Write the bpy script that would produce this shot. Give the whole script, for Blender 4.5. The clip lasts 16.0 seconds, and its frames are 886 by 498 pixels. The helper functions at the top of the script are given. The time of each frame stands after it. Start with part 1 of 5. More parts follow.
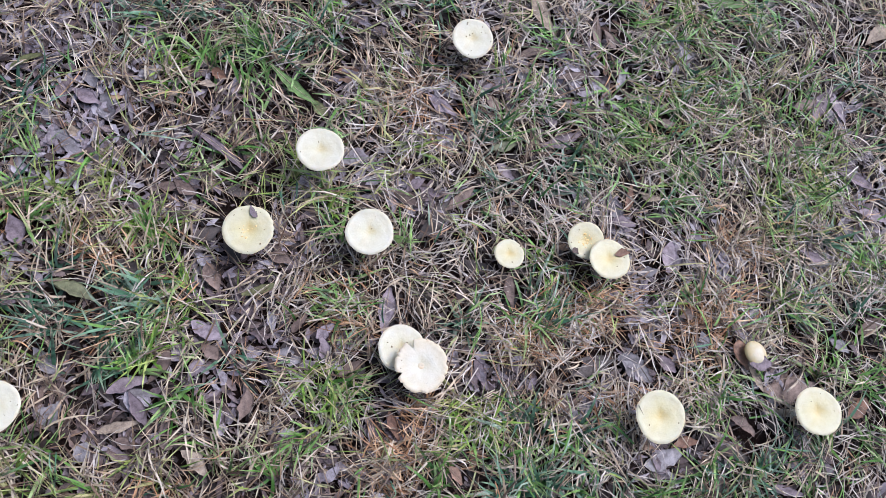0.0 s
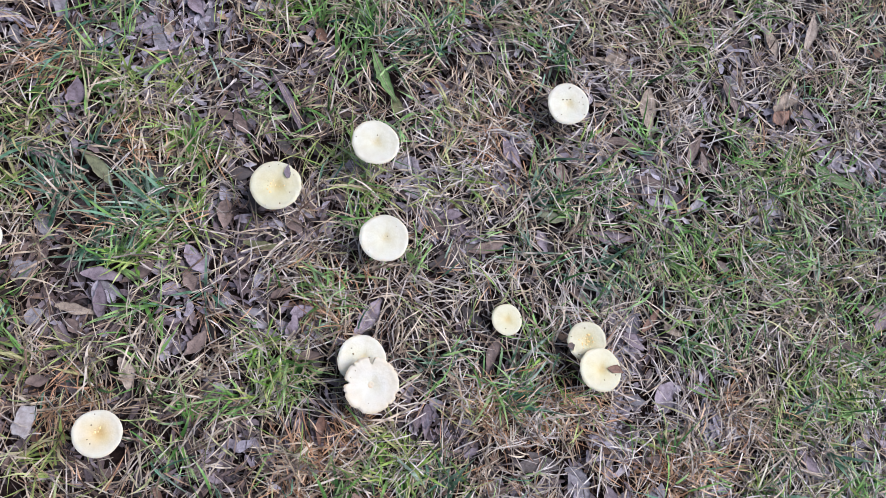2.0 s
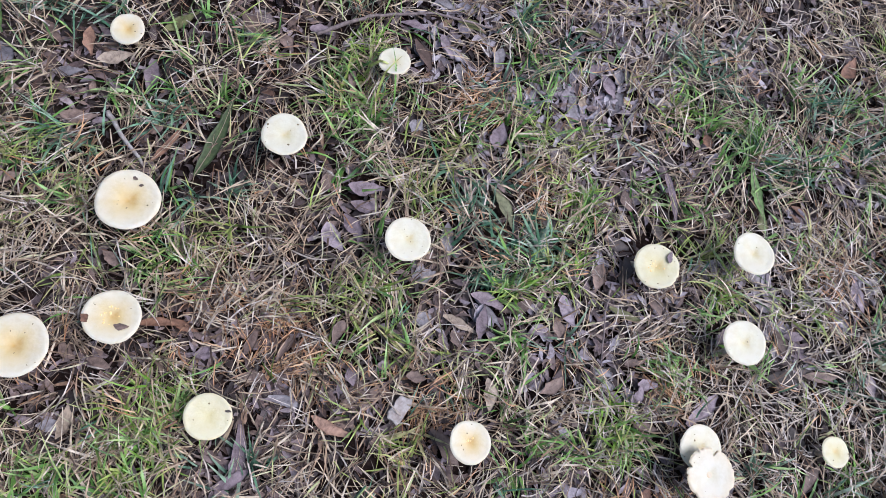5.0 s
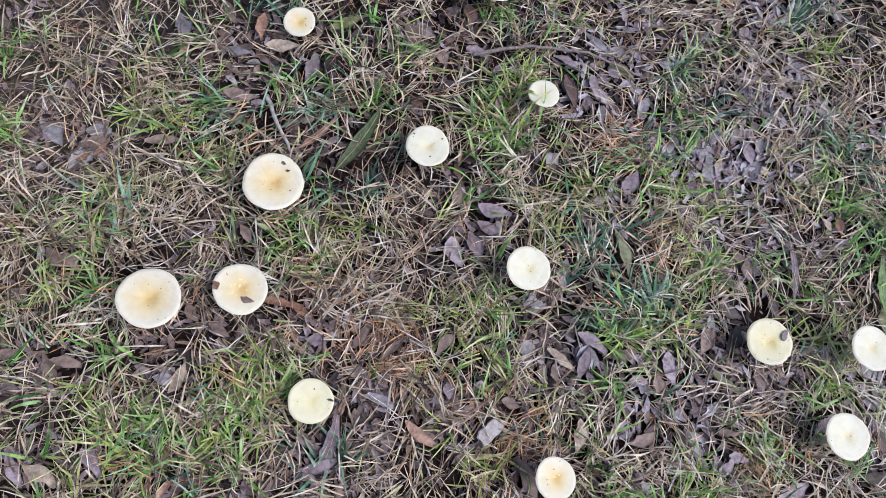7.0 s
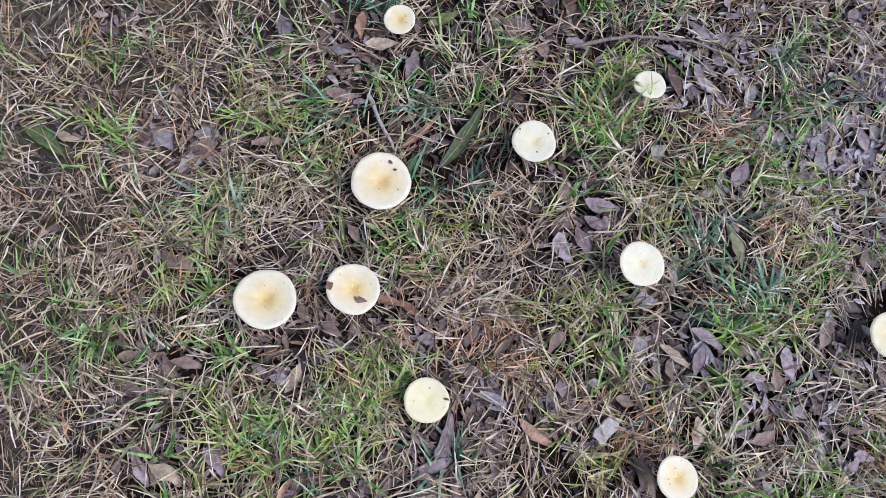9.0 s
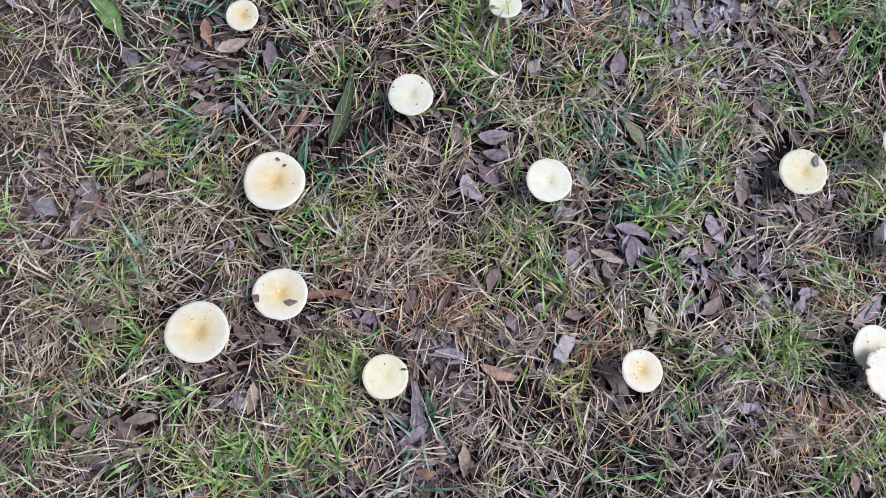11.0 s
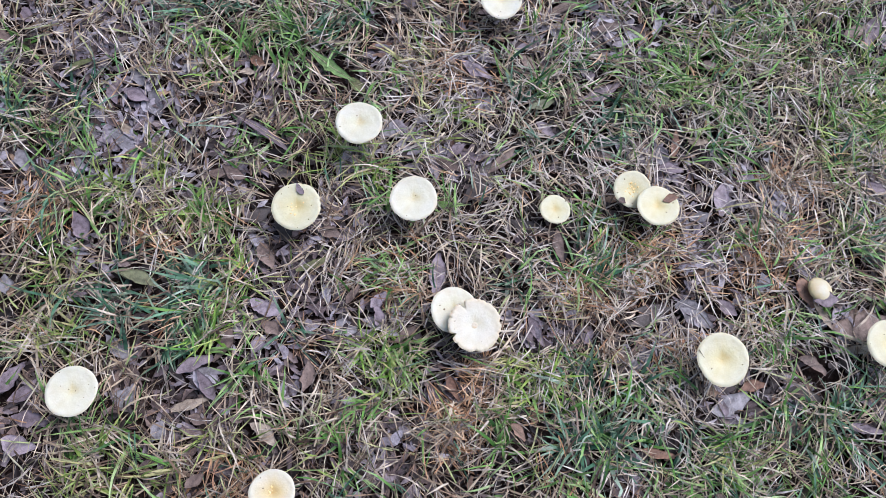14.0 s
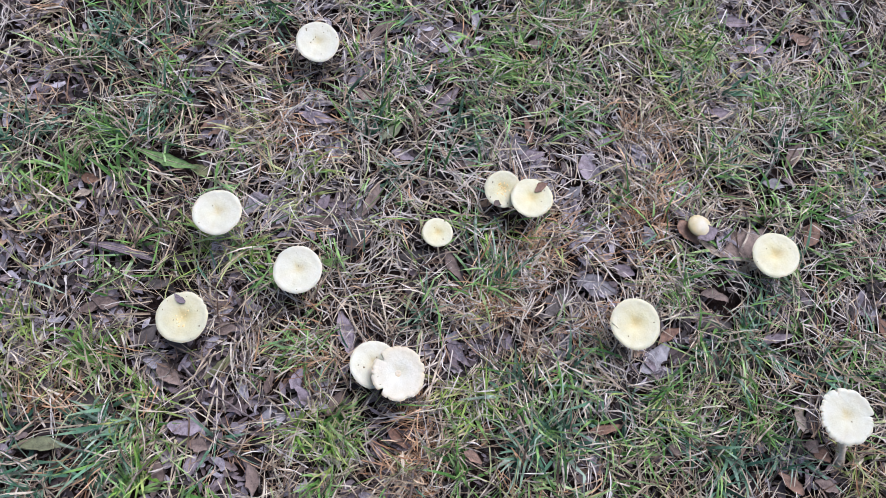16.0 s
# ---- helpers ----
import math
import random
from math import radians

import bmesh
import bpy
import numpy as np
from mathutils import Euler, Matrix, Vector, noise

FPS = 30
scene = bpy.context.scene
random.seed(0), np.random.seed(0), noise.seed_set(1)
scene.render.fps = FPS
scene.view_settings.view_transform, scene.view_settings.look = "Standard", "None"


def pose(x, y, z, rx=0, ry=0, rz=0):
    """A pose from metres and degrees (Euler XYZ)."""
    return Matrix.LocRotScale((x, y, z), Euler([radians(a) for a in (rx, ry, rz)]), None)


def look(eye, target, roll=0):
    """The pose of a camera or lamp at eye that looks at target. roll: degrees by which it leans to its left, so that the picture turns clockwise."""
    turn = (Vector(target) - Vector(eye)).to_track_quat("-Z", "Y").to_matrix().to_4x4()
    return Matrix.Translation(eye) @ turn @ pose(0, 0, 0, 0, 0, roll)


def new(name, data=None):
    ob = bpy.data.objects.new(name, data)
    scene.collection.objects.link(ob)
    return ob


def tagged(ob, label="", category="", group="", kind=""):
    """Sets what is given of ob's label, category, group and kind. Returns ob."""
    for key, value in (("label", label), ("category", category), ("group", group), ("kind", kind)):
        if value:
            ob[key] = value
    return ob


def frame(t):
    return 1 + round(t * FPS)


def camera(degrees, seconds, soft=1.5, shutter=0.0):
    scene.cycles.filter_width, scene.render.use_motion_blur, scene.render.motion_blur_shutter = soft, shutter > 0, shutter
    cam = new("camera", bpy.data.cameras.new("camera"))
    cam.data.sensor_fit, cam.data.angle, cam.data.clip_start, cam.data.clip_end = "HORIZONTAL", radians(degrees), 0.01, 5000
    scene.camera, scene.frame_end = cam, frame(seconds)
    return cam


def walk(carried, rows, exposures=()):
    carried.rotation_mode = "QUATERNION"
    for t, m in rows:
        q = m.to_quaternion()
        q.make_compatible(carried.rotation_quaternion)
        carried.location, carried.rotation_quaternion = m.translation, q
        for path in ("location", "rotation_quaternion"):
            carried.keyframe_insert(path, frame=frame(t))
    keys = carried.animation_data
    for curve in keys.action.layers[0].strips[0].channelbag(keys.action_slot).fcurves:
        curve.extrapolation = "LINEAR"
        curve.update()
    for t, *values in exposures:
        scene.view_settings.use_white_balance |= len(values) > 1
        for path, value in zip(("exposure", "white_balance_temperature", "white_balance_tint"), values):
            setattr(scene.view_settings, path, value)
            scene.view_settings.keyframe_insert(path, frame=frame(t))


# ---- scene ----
cam = camera(61.3, 16.0, soft=0.72)
PATH = [
    (0, (-0.062, -0.18, 1.025), (-0.009, 0.403, -0.887), 29.4),
    (0.5, (-0.039, -0.145, 1.028), (-0.013, 0.435, -0.886), 30.4),
    (1, (-0.01, -0.125, 1.028), (-0.031, 0.471, -0.881), 34.7),
    (1.5, (0.002, -0.13, 1.011), (-0.08, 0.452, -0.901), 37.1),
    (2, (0.001, -0.125, 1.013), (-0.151, 0.418, -0.906), 34.3),
    (2.5, (-0.03, -0.165, 1.017), (-0.222, 0.366, -0.901), 32.9),
    (3, (-0.071, -0.238, 1.019), (-0.277, 0.283, -0.901), 34.1),
    (3.5, (-0.105, -0.314, 1.024), (-0.343, 0.197, -0.895), 33.7),
    (4, (-0.139, -0.384, 1.031), (-0.424, 0.116, -0.884), 32.5),
    (4.5, (-0.181, -0.443, 1.036), (-0.543, 0.046, -0.869), 28.7),
    (4.7, (-0.197, -0.465, 1.034), (-0.577, 0.017, -0.869), 28.0),
    (6.8, (-0.232, -0.549, 1.05), (-0.715, -0.206, -0.86), 22.8),
    (7, (-0.238, -0.564, 1.048), (-0.728, -0.245, -0.865), 22.2),
    (7.5, (-0.224, -0.567, 1.05), (-0.742, -0.324, -0.866), 19.9),
    (8, (-0.205, -0.576, 1.032), (-0.726, -0.37, -0.888), 21.7),
    (8.2, (-0.215, -0.594, 1.035), (-0.753, -0.416, -0.883), 16.9),
    (10.3, (-0.302, -0.668, 1.024), (-0.69, -0.412, -0.921), 6.8),
    (10.5, (-0.291, -0.654, 1.022), (-0.663, -0.392, -0.925), 6.9),
    (11, (-0.248, -0.595, 1.031), (-0.615, -0.326, -0.916), 6.4),
    (11.5, (-0.223, -0.527, 1.036), (-0.572, -0.213, -0.908), 7.5),
    (12, (-0.185, -0.448, 1.043), (-0.526, -0.118, -0.899), 2.5),
    (12.5, (-0.152, -0.365, 1.042), (-0.463, 0.016, -0.897), 0.7),
    (13, (-0.098, -0.303, 1.036), (-0.344, 0.131, -0.901), 4.0),
    (13.5, (-0.051, -0.253, 1.027), (-0.232, 0.225, -0.906), 6.1),
    (14, (-0.02, -0.211, 1.023), (-0.127, 0.295, -0.909), 8.1),
    (14.5, (0.016, -0.18, 1.028), (-0.059, 0.328, -0.905), 7.1),
    (15, (0.016, -0.163, 1.022), (-0.011, 0.325, -0.917), 8.9),
    (15.5, (-0.003, -0.12, 1.031), (0.05, 0.363, -0.909), 12.2),
    (16, (-0.022, -0.119, 1.038), (0.137, 0.364, -0.897), 18.7),
]
walk(cam, [(t, look(eye, target, roll)) for t, eye, target, roll in PATH], [(0.0, 0.65, 5880, 12.6), (8.0, 0.68, 5900, 10.8), (11.0, 0.66, 5800, 10.4), (16.0, 0.65, 5820, 11.8)])

# ---- light: open shade under a bright, hazy sky ----
world = bpy.data.worlds.new("sky")
world.use_nodes = True
scene.world = world
nt = world.node_tree
sky = nt.nodes.new("ShaderNodeTexSky")
sky.sky_type = "NISHITA"
sky.sun_disc = False
sky.sun_elevation = radians(56)
sky.sun_rotation = radians(35)
sky.air_density, sky.dust_density = 1.0, 3.0
nt.links.new(sky.outputs[0], nt.nodes["Background"].inputs[0])
nt.nodes["Background"].inputs[1].default_value = 0.088
sun = new("sun", bpy.data.lights.new("sun", "SUN"))
sun.data.energy, sun.data.angle, sun.data.color = 2.15, radians(40), (0.95, 0.94, 1.04)
sun.matrix_world = look((0.387, 0.553, 1.0), (0, 0, 0))


# ---- materials ----
def nodes(name):
    m = bpy.data.materials.new(name)
    m.use_nodes = True
    t = m.node_tree
    return m, t, t.nodes["Principled BSDF"]


def ramp(t, fac, stops):
    r = t.nodes.new("ShaderNodeValToRGB")
    while len(r.color_ramp.elements) < len(stops):
        r.color_ramp.elements.new(0.5)
    for e, (p, c) in zip(r.color_ramp.elements, stops):
        e.position, e.color = p, (*c, 1)
    t.links.new(fac, r.inputs[0])
    return r.outputs[0]


def grain(t, scale, detail=4.0, rough=0.6):
    co = t.nodes.new("ShaderNodeTexCoord")
    n = t.nodes.new("ShaderNodeTexNoise")
    n.inputs["Scale"].default_value, n.inputs["Detail"].default_value, n.inputs["Roughness"].default_value = scale, detail, rough
    t.links.new(co.outputs["Object"], n.inputs["Vector"])
    return n.outputs["Fac"]


def blend(t, fac, a, b, mode="MIX"):
    m = t.nodes.new("ShaderNodeMix")
    m.data_type, m.blend_type = "RGBA", mode
    for sock, v in ((m.inputs[0], fac), (m.inputs[6], a), (m.inputs[7], b)):
        if isinstance(v, (int, float)):
            sock.default_value = v
        elif isinstance(v, tuple):
            sock.default_value = (*v, 1)
        else:
            t.links.new(v, sock)
    return m.outputs[2]


def span(t, v, lo, hi, a=0.0, b=1.0):
    n = t.nodes.new("ShaderNodeMapRange")
    for i, x in enumerate((lo, hi, a, b)):
        n.inputs[1 + i].default_value = x
    t.links.new(v, n.inputs[0])
    return n.outputs[0]


def relief(t, b, h, depth, strength=0.6):
    n = t.nodes.new("ShaderNodeBump")
    n.inputs["Strength"].default_value, n.inputs["Distance"].default_value = strength, depth
    t.links.new(h, n.inputs["Height"])
    t.links.new(n.outputs[0], b.inputs["Normal"])


def thin(t, b, col, amount):
    """Lets some light through a leaf or blade."""
    out = t.nodes["Material Output"]
    tr = t.nodes.new("ShaderNodeBsdfTranslucent")
    mx = t.nodes.new("ShaderNodeMixShader")
    mx.inputs[0].default_value = amount
    t.links.new(col, tr.inputs[0])
    t.links.new(b.outputs[0], mx.inputs[1])
    t.links.new(tr.outputs[0], mx.inputs[2])
    t.links.new(mx.outputs[0], out.inputs[0])


def blade_material(name, stops, tip, rough=0.5, through_light=0.25):
    """Grass: each blade takes its own tone; the tip dries out; a fine streak and blotch on top."""
    m, t, b = nodes(name)
    geo = t.nodes.new("ShaderNodeNewGeometry")
    col = ramp(t, geo.outputs["Random Per Island"], stops)
    al = t.nodes.new("ShaderNodeAttribute")
    al.attribute_name = "along"
    col = blend(t, span(t, al.outputs["Fac"], 0.55, 1.0, 0.0, 0.75), col, tip)
    # blotch runs deep at its dark end, adding shade contrast between blades
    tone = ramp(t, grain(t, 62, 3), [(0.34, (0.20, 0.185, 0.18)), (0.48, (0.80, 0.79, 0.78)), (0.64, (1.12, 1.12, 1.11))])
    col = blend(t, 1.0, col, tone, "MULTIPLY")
    t.links.new(col, b.inputs["Base Color"])
    b.inputs["Roughness"].default_value = rough
    b.inputs["Specular IOR Level"].default_value = 0.55
    relief(t, b, grain(t, 900, 2), 0.0004)
    thin(t, b, col, through_light)
    return m


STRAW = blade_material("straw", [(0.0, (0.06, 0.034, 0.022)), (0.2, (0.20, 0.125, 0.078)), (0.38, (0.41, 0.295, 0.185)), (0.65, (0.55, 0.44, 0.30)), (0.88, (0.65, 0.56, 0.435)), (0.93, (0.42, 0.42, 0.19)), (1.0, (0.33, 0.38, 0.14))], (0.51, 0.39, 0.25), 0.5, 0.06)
# low dead grass, its colour darkened to deepen the shade under the blades
SHADED_THATCH = blade_material("thatch", [(0.0, (0.015, 0.009, 0.006)), (0.45, (0.036, 0.021, 0.015)), (0.8, (0.11, 0.076, 0.057)), (1.0, (0.32, 0.255, 0.21))], (0.13, 0.09, 0.07), 0.55, 0.08)
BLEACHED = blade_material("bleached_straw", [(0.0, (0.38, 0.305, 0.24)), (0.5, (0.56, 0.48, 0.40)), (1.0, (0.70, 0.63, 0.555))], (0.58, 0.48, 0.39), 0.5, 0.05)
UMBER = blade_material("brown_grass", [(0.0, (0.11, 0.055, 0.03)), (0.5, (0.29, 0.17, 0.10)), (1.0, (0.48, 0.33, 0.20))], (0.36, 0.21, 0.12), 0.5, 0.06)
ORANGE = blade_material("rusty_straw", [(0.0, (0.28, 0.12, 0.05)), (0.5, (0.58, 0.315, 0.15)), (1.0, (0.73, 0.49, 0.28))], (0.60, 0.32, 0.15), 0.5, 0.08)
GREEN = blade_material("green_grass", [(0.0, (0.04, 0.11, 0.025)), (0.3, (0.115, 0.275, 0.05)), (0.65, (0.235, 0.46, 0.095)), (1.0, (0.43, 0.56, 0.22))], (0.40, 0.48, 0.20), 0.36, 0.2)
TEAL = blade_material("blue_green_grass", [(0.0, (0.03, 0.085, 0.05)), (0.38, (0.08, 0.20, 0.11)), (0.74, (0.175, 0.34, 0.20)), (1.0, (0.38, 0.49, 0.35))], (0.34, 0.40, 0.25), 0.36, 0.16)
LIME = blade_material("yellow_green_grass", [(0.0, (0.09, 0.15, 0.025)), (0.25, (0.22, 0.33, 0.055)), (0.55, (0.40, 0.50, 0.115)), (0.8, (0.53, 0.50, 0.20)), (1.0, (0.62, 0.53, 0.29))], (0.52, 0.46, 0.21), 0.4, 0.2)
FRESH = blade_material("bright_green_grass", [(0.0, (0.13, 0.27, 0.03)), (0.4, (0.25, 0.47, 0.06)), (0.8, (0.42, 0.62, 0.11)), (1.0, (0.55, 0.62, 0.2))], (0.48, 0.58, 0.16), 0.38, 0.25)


def leaf_material(name, *tones, by_island=False):
    """Fallen leaf: one tone a leaf, blotches, fine veins and a dull, slightly waxy skin."""
    m, t, b = nodes(name)
    if by_island:
        rnd = t.nodes.new("ShaderNodeNewGeometry").outputs["Random Per Island"]
    else:
        rnd = t.nodes.new("ShaderNodeObjectInfo").outputs["Random"]
    col = ramp(t, rnd, [(i / (len(tones) - 1), tone) for i, tone in enumerate(tones)])
    blot = ramp(t, grain(t, 110, 6, 0.7), [(0.3, (0.30, 0.25, 0.24)), (0.5, (0.80, 0.78, 0.77)), (0.7, (1.22, 1.2, 1.18))])
    col = blend(t, 1.0, col, blot, "MULTIPLY")
    spots = ramp(t, grain(t, 330, 2), [(0.66, (1.0, 1.0, 1.0)), (0.74, (0.45, 0.38, 0.34))])
    col = blend(t, 0.8, col, spots, "MULTIPLY")
    t.links.new(col, b.inputs["Base Color"])
    b.inputs["Roughness"].default_value = 0.6
    b.inputs["Specular IOR Level"].default_value = 0.4 if by_island else 0.45
    relief(t, b, grain(t, 420, 4), 0.0008, 0.8)
    return m


LEAF = {
    "mauve": leaf_material("mauve_leaf", (0.20, 0.152, 0.162), (0.27, 0.21, 0.225), (0.36, 0.295, 0.315)),
    "grey": leaf_material("grey_leaf", (0.18, 0.165, 0.17), (0.26, 0.24, 0.245), (0.36, 0.335, 0.34)),
    "brown": leaf_material("brown_leaf", (0.12, 0.078, 0.06), (0.18, 0.125, 0.098), (0.26, 0.185, 0.145)),
    "rust": leaf_material("rust_leaf", (0.20, 0.10, 0.058), (0.28, 0.155, 0.095), (0.36, 0.22, 0.15)),
    "tan": leaf_material("tan_leaf", (0.32, 0.245, 0.165), (0.38, 0.30, 0.215), (0.46, 0.37, 0.28)),
    "olive": leaf_material("olive_leaf", (0.12, 0.13, 0.045), (0.17, 0.17, 0.065), (0.21, 0.22, 0.12)),
    "dark": leaf_material("dark_leaf", (0.07, 0.054, 0.046), (0.10, 0.08, 0.07), (0.13, 0.105, 0.09)),
    "deep": leaf_material("deep_green_leaf", (0.05, 0.075, 0.025), (0.065, 0.095, 0.03), (0.085, 0.12, 0.04)),
    "green": leaf_material("green_leaf", (0.10, 0.19, 0.045), (0.13, 0.23, 0.06), (0.17, 0.27, 0.08)),
}
# bottom litter: grass shade is put into these near-black tones
SHADED_CHIPS = leaf_material("leaf_crumbs", (0.014, 0.008, 0.008), (0.026, 0.016, 0.014), (0.055, 0.038, 0.034), (0.20, 0.155, 0.152), by_island=True)
RUSTY = leaf_material("rusty_litter", (0.07, 0.035, 0.022), (0.18, 0.10, 0.065), (0.36, 0.24, 0.15), by_island=True)
FROST = leaf_material("pale_litter", (0.23, 0.195, 0.21), (0.35, 0.31, 0.335), (0.50, 0.46, 0.485), by_island=True)
LILAC = leaf_material("lilac_litter", (0.04, 0.027, 0.026), (0.10, 0.066, 0.056), (0.18, 0.134, 0.142), (0.215, 0.155, 0.132), (0.26, 0.212, 0.232), (0.38, 0.325, 0.35), by_island=True)
EARTHY = leaf_material("brown_mauve_litter", (0.04, 0.026, 0.022), (0.10, 0.062, 0.048), (0.175, 0.125, 0.115), (0.235, 0.16, 0.12), (0.25, 0.20, 0.21), (0.34, 0.28, 0.28), by_island=True)
WOOD, t_, b_ = nodes("weathered_twig")
t_.links.new(ramp(t_, grain(t_, 160, 5), [(0.3, (0.10, 0.075, 0.07)), (0.6, (0.22, 0.17, 0.155)), (0.8, (0.33, 0.27, 0.25))]), b_.inputs["Base Color"])
b_.inputs["Roughness"].default_value = 0.8
relief(t_, b_, grain(t_, 500, 4), 0.001)
PALE, t_, b_ = nodes("pale_wood")
t_.links.new(ramp(t_, grain(t_, 120, 5), [(0.3, (0.22, 0.17, 0.145)), (0.55, (0.36, 0.32, 0.29)), (0.8, (0.47, 0.43, 0.40))]), b_.inputs["Base Color"])
b_.inputs["Roughness"].default_value = 0.8
relief(t_, b_, grain(t_, 400, 4), 0.001)
SPECK, t_, b_ = nodes("dirt_specks")
t_.links.new(ramp(t_, grain(t_, 300), [(0.3, (0.12, 0.09, 0.05)), (0.8, (0.30, 0.23, 0.13))]), b_.inputs["Base Color"])
b_.inputs["Roughness"].default_value = 0.9
WART, t_, b_ = nodes("yellow_warts")
t_.links.new(ramp(t_, grain(t_, 200), [(0.3, (0.72, 0.45, 0.12)), (0.7, (0.88, 0.72, 0.38))]), b_.inputs["Base Color"])
b_.inputs["Roughness"].default_value = 0.7


def soil_material():
    """Damp soil, blackened further for the shade in grass gaps; crumbs of leaf and grey dust at several sizes."""
    m, t, b = nodes("soil")
    col = ramp(t, grain(t, 9, 6), [(0.3, (0.010, 0.006, 0.005)), (0.5, (0.018, 0.011, 0.009)), (0.7, (0.042, 0.030, 0.026))])
    crumbs = ramp(t, grain(t, 140, 5, 0.7), [(0.3, (0.4, 0.36, 0.34)), (0.5, (0.95, 0.92, 0.9)), (0.7, (1.7, 1.6, 1.55))])
    col = blend(t, 1.0, col, crumbs, "MULTIPLY")
    # far lawn tone, in broad patches
    lawn = ramp(t, grain(t, 26, 8, 0.75), [(0.3, (0.035, 0.028, 0.022)), (0.5, (0.12, 0.098, 0.08)), (0.7, (0.25, 0.215, 0.175))])
    lawn = blend(t, span(t, grain(t, 0.9, 5), 0.42, 0.62, 0.0, 0.55), lawn, (0.10, 0.13, 0.05))
    co = t.nodes.new("ShaderNodeTexCoord")
    far = t.nodes.new("ShaderNodeVectorMath")
    far.operation = "LENGTH"
    t.links.new(co.outputs["Object"], far.inputs[0])
    col = blend(t, span(t, far.outputs["Value"], 1.0, 1.45), col, lawn)
    t.links.new(col, b.inputs["Base Color"])
    b.inputs["Roughness"].default_value = 0.95
    b.inputs["Specular IOR Level"].default_value = 0.08
    relief(t, b, grain(t, 220, 6, 0.7), 0.004, 1.0)
    return m


SOIL = soil_material()


def cap_material(name, rim, mid, eye, reach):
    """Smooth cream skin that turns yellow in the hollow; faint streaks, bruises and a satin sheen."""
    m, t, b = nodes(name)
    al = t.nodes.new("ShaderNodeAttribute")
    al.attribute_name = "along"
    wob = t.nodes.new("ShaderNodeMath")
    wob.operation = "ADD"
    t.links.new(al.outputs["Fac"], wob.inputs[0])
    t.links.new(span(t, grain(t, 45, 3), 0.2, 0.8, -0.16, 0.16), wob.inputs[1])
    col = ramp(t, wob.outputs[0], [(0.0, eye), (reach * 0.48, mid), (reach, tuple(0.45 * p + 0.55 * q for p, q in zip(mid, rim))), (0.97, rim)])
    stain = ramp(t, grain(t, 70, 5), [(0.3, (0.88, 0.83, 0.70)), (0.55, (1.0, 1.0, 1.0))])
    col = blend(t, 0.6, col, stain, "MULTIPLY")
    edge = blend(t, span(t, grain(t, 60, 3), 0.45, 0.65, 0.15, 0.85), (1.0, 1.0, 1.0), (0.97, 0.82, 0.64))
    col = blend(t, span(t, al.outputs["Fac"], 0.90, 1.0), col, blend(t, 1.0, col, edge, "MULTIPLY"))
    t.links.new(col, b.inputs["Base Color"])
    b.inputs["Roughness"].default_value = 0.5
    b.inputs["Specular IOR Level"].default_value = 0.35
    b.inputs["Subsurface Weight"].default_value = 0.15
    b.inputs["Subsurface Radius"].default_value = (0.006, 0.004, 0.002)
    b.inputs["Subsurface Scale"].default_value = 1.0
    relief(t, b, grain(t, 150, 6, 0.7), 0.0012, 0.5)
    return m


CAP = {
    "pale": cap_material("cap_pale", (0.626, 0.594, 0.468), (0.624, 0.582, 0.412), (0.600, 0.493, 0.253), 0.60),
    "yellow": cap_material("cap_yellow", (0.626, 0.587, 0.411), (0.621, 0.552, 0.309), (0.600, 0.448, 0.168), 0.66),
    "gold": cap_material("cap_gold", (0.626, 0.587, 0.467), (0.616, 0.488, 0.253), (0.538, 0.328, 0.094), 0.66),
    "peach": cap_material("cap_peach", (0.635, 0.555, 0.405), (0.63, 0.59, 0.468), (0.615, 0.565, 0.40), 0.80),
    "lemon": cap_material("cap_lemon", (0.621, 0.577, 0.393), (0.621, 0.562, 0.337), (0.600, 0.527, 0.272), 0.66),
}
STEM, t_, b_ = nodes("stem_flesh")
t_.links.new(ramp(t_, grain(t_, 120, 4), [(0.3, (0.50, 0.36, 0.23)), (0.6, (0.72, 0.60, 0.44)), (0.8, (0.80, 0.70, 0.55))]), b_.inputs["Base Color"])
b_.inputs["Roughness"].default_value = 0.7
relief(t_, b_, grain(t_, 300, 3), 0.0008)


# ---- shaping helpers ----


def lie(x, y):
    """Height of the soil, gently uneven near the walk and level far off."""
    x, y = np.asarray(x, float), np.asarray(y, float)
    h = 0.0035 * np.sin(7.1 * x + 1.3 * y) + 0.003 * np.sin(2.3 * x - 8.7 * y + 1.0) + 0.002 * np.sin(19 * x + 11 * y) * np.sin(15 * y - 6 * x)
    return h * np.exp(-(x * x + y * y) / 9.0)


def sheet(name, verts, faces, material, along=None, smooth=True):
    """A mesh from arrays of corners and faces."""
    me = bpy.data.meshes.new(name)
    faces = np.asarray(faces, np.int32)
    k = faces.shape[1]
    me.vertices.add(len(verts))
    me.vertices.foreach_set("co", np.asarray(verts, np.float32).ravel())
    me.loops.add(faces.size)
    me.loops.foreach_set("vertex_index", faces.ravel())
    me.polygons.add(len(faces))
    me.polygons.foreach_set("loop_start", np.arange(0, faces.size, k, dtype=np.int32))
    me.update(calc_edges=True)
    if smooth:
        me.polygons.foreach_set("use_smooth", np.ones(len(faces), bool))
    if along is not None:
        me.attributes.new("along", "FLOAT", "POINT").data.foreach_set("value", np.asarray(along, np.float32).ravel())
    me.materials.append(material)
    return me


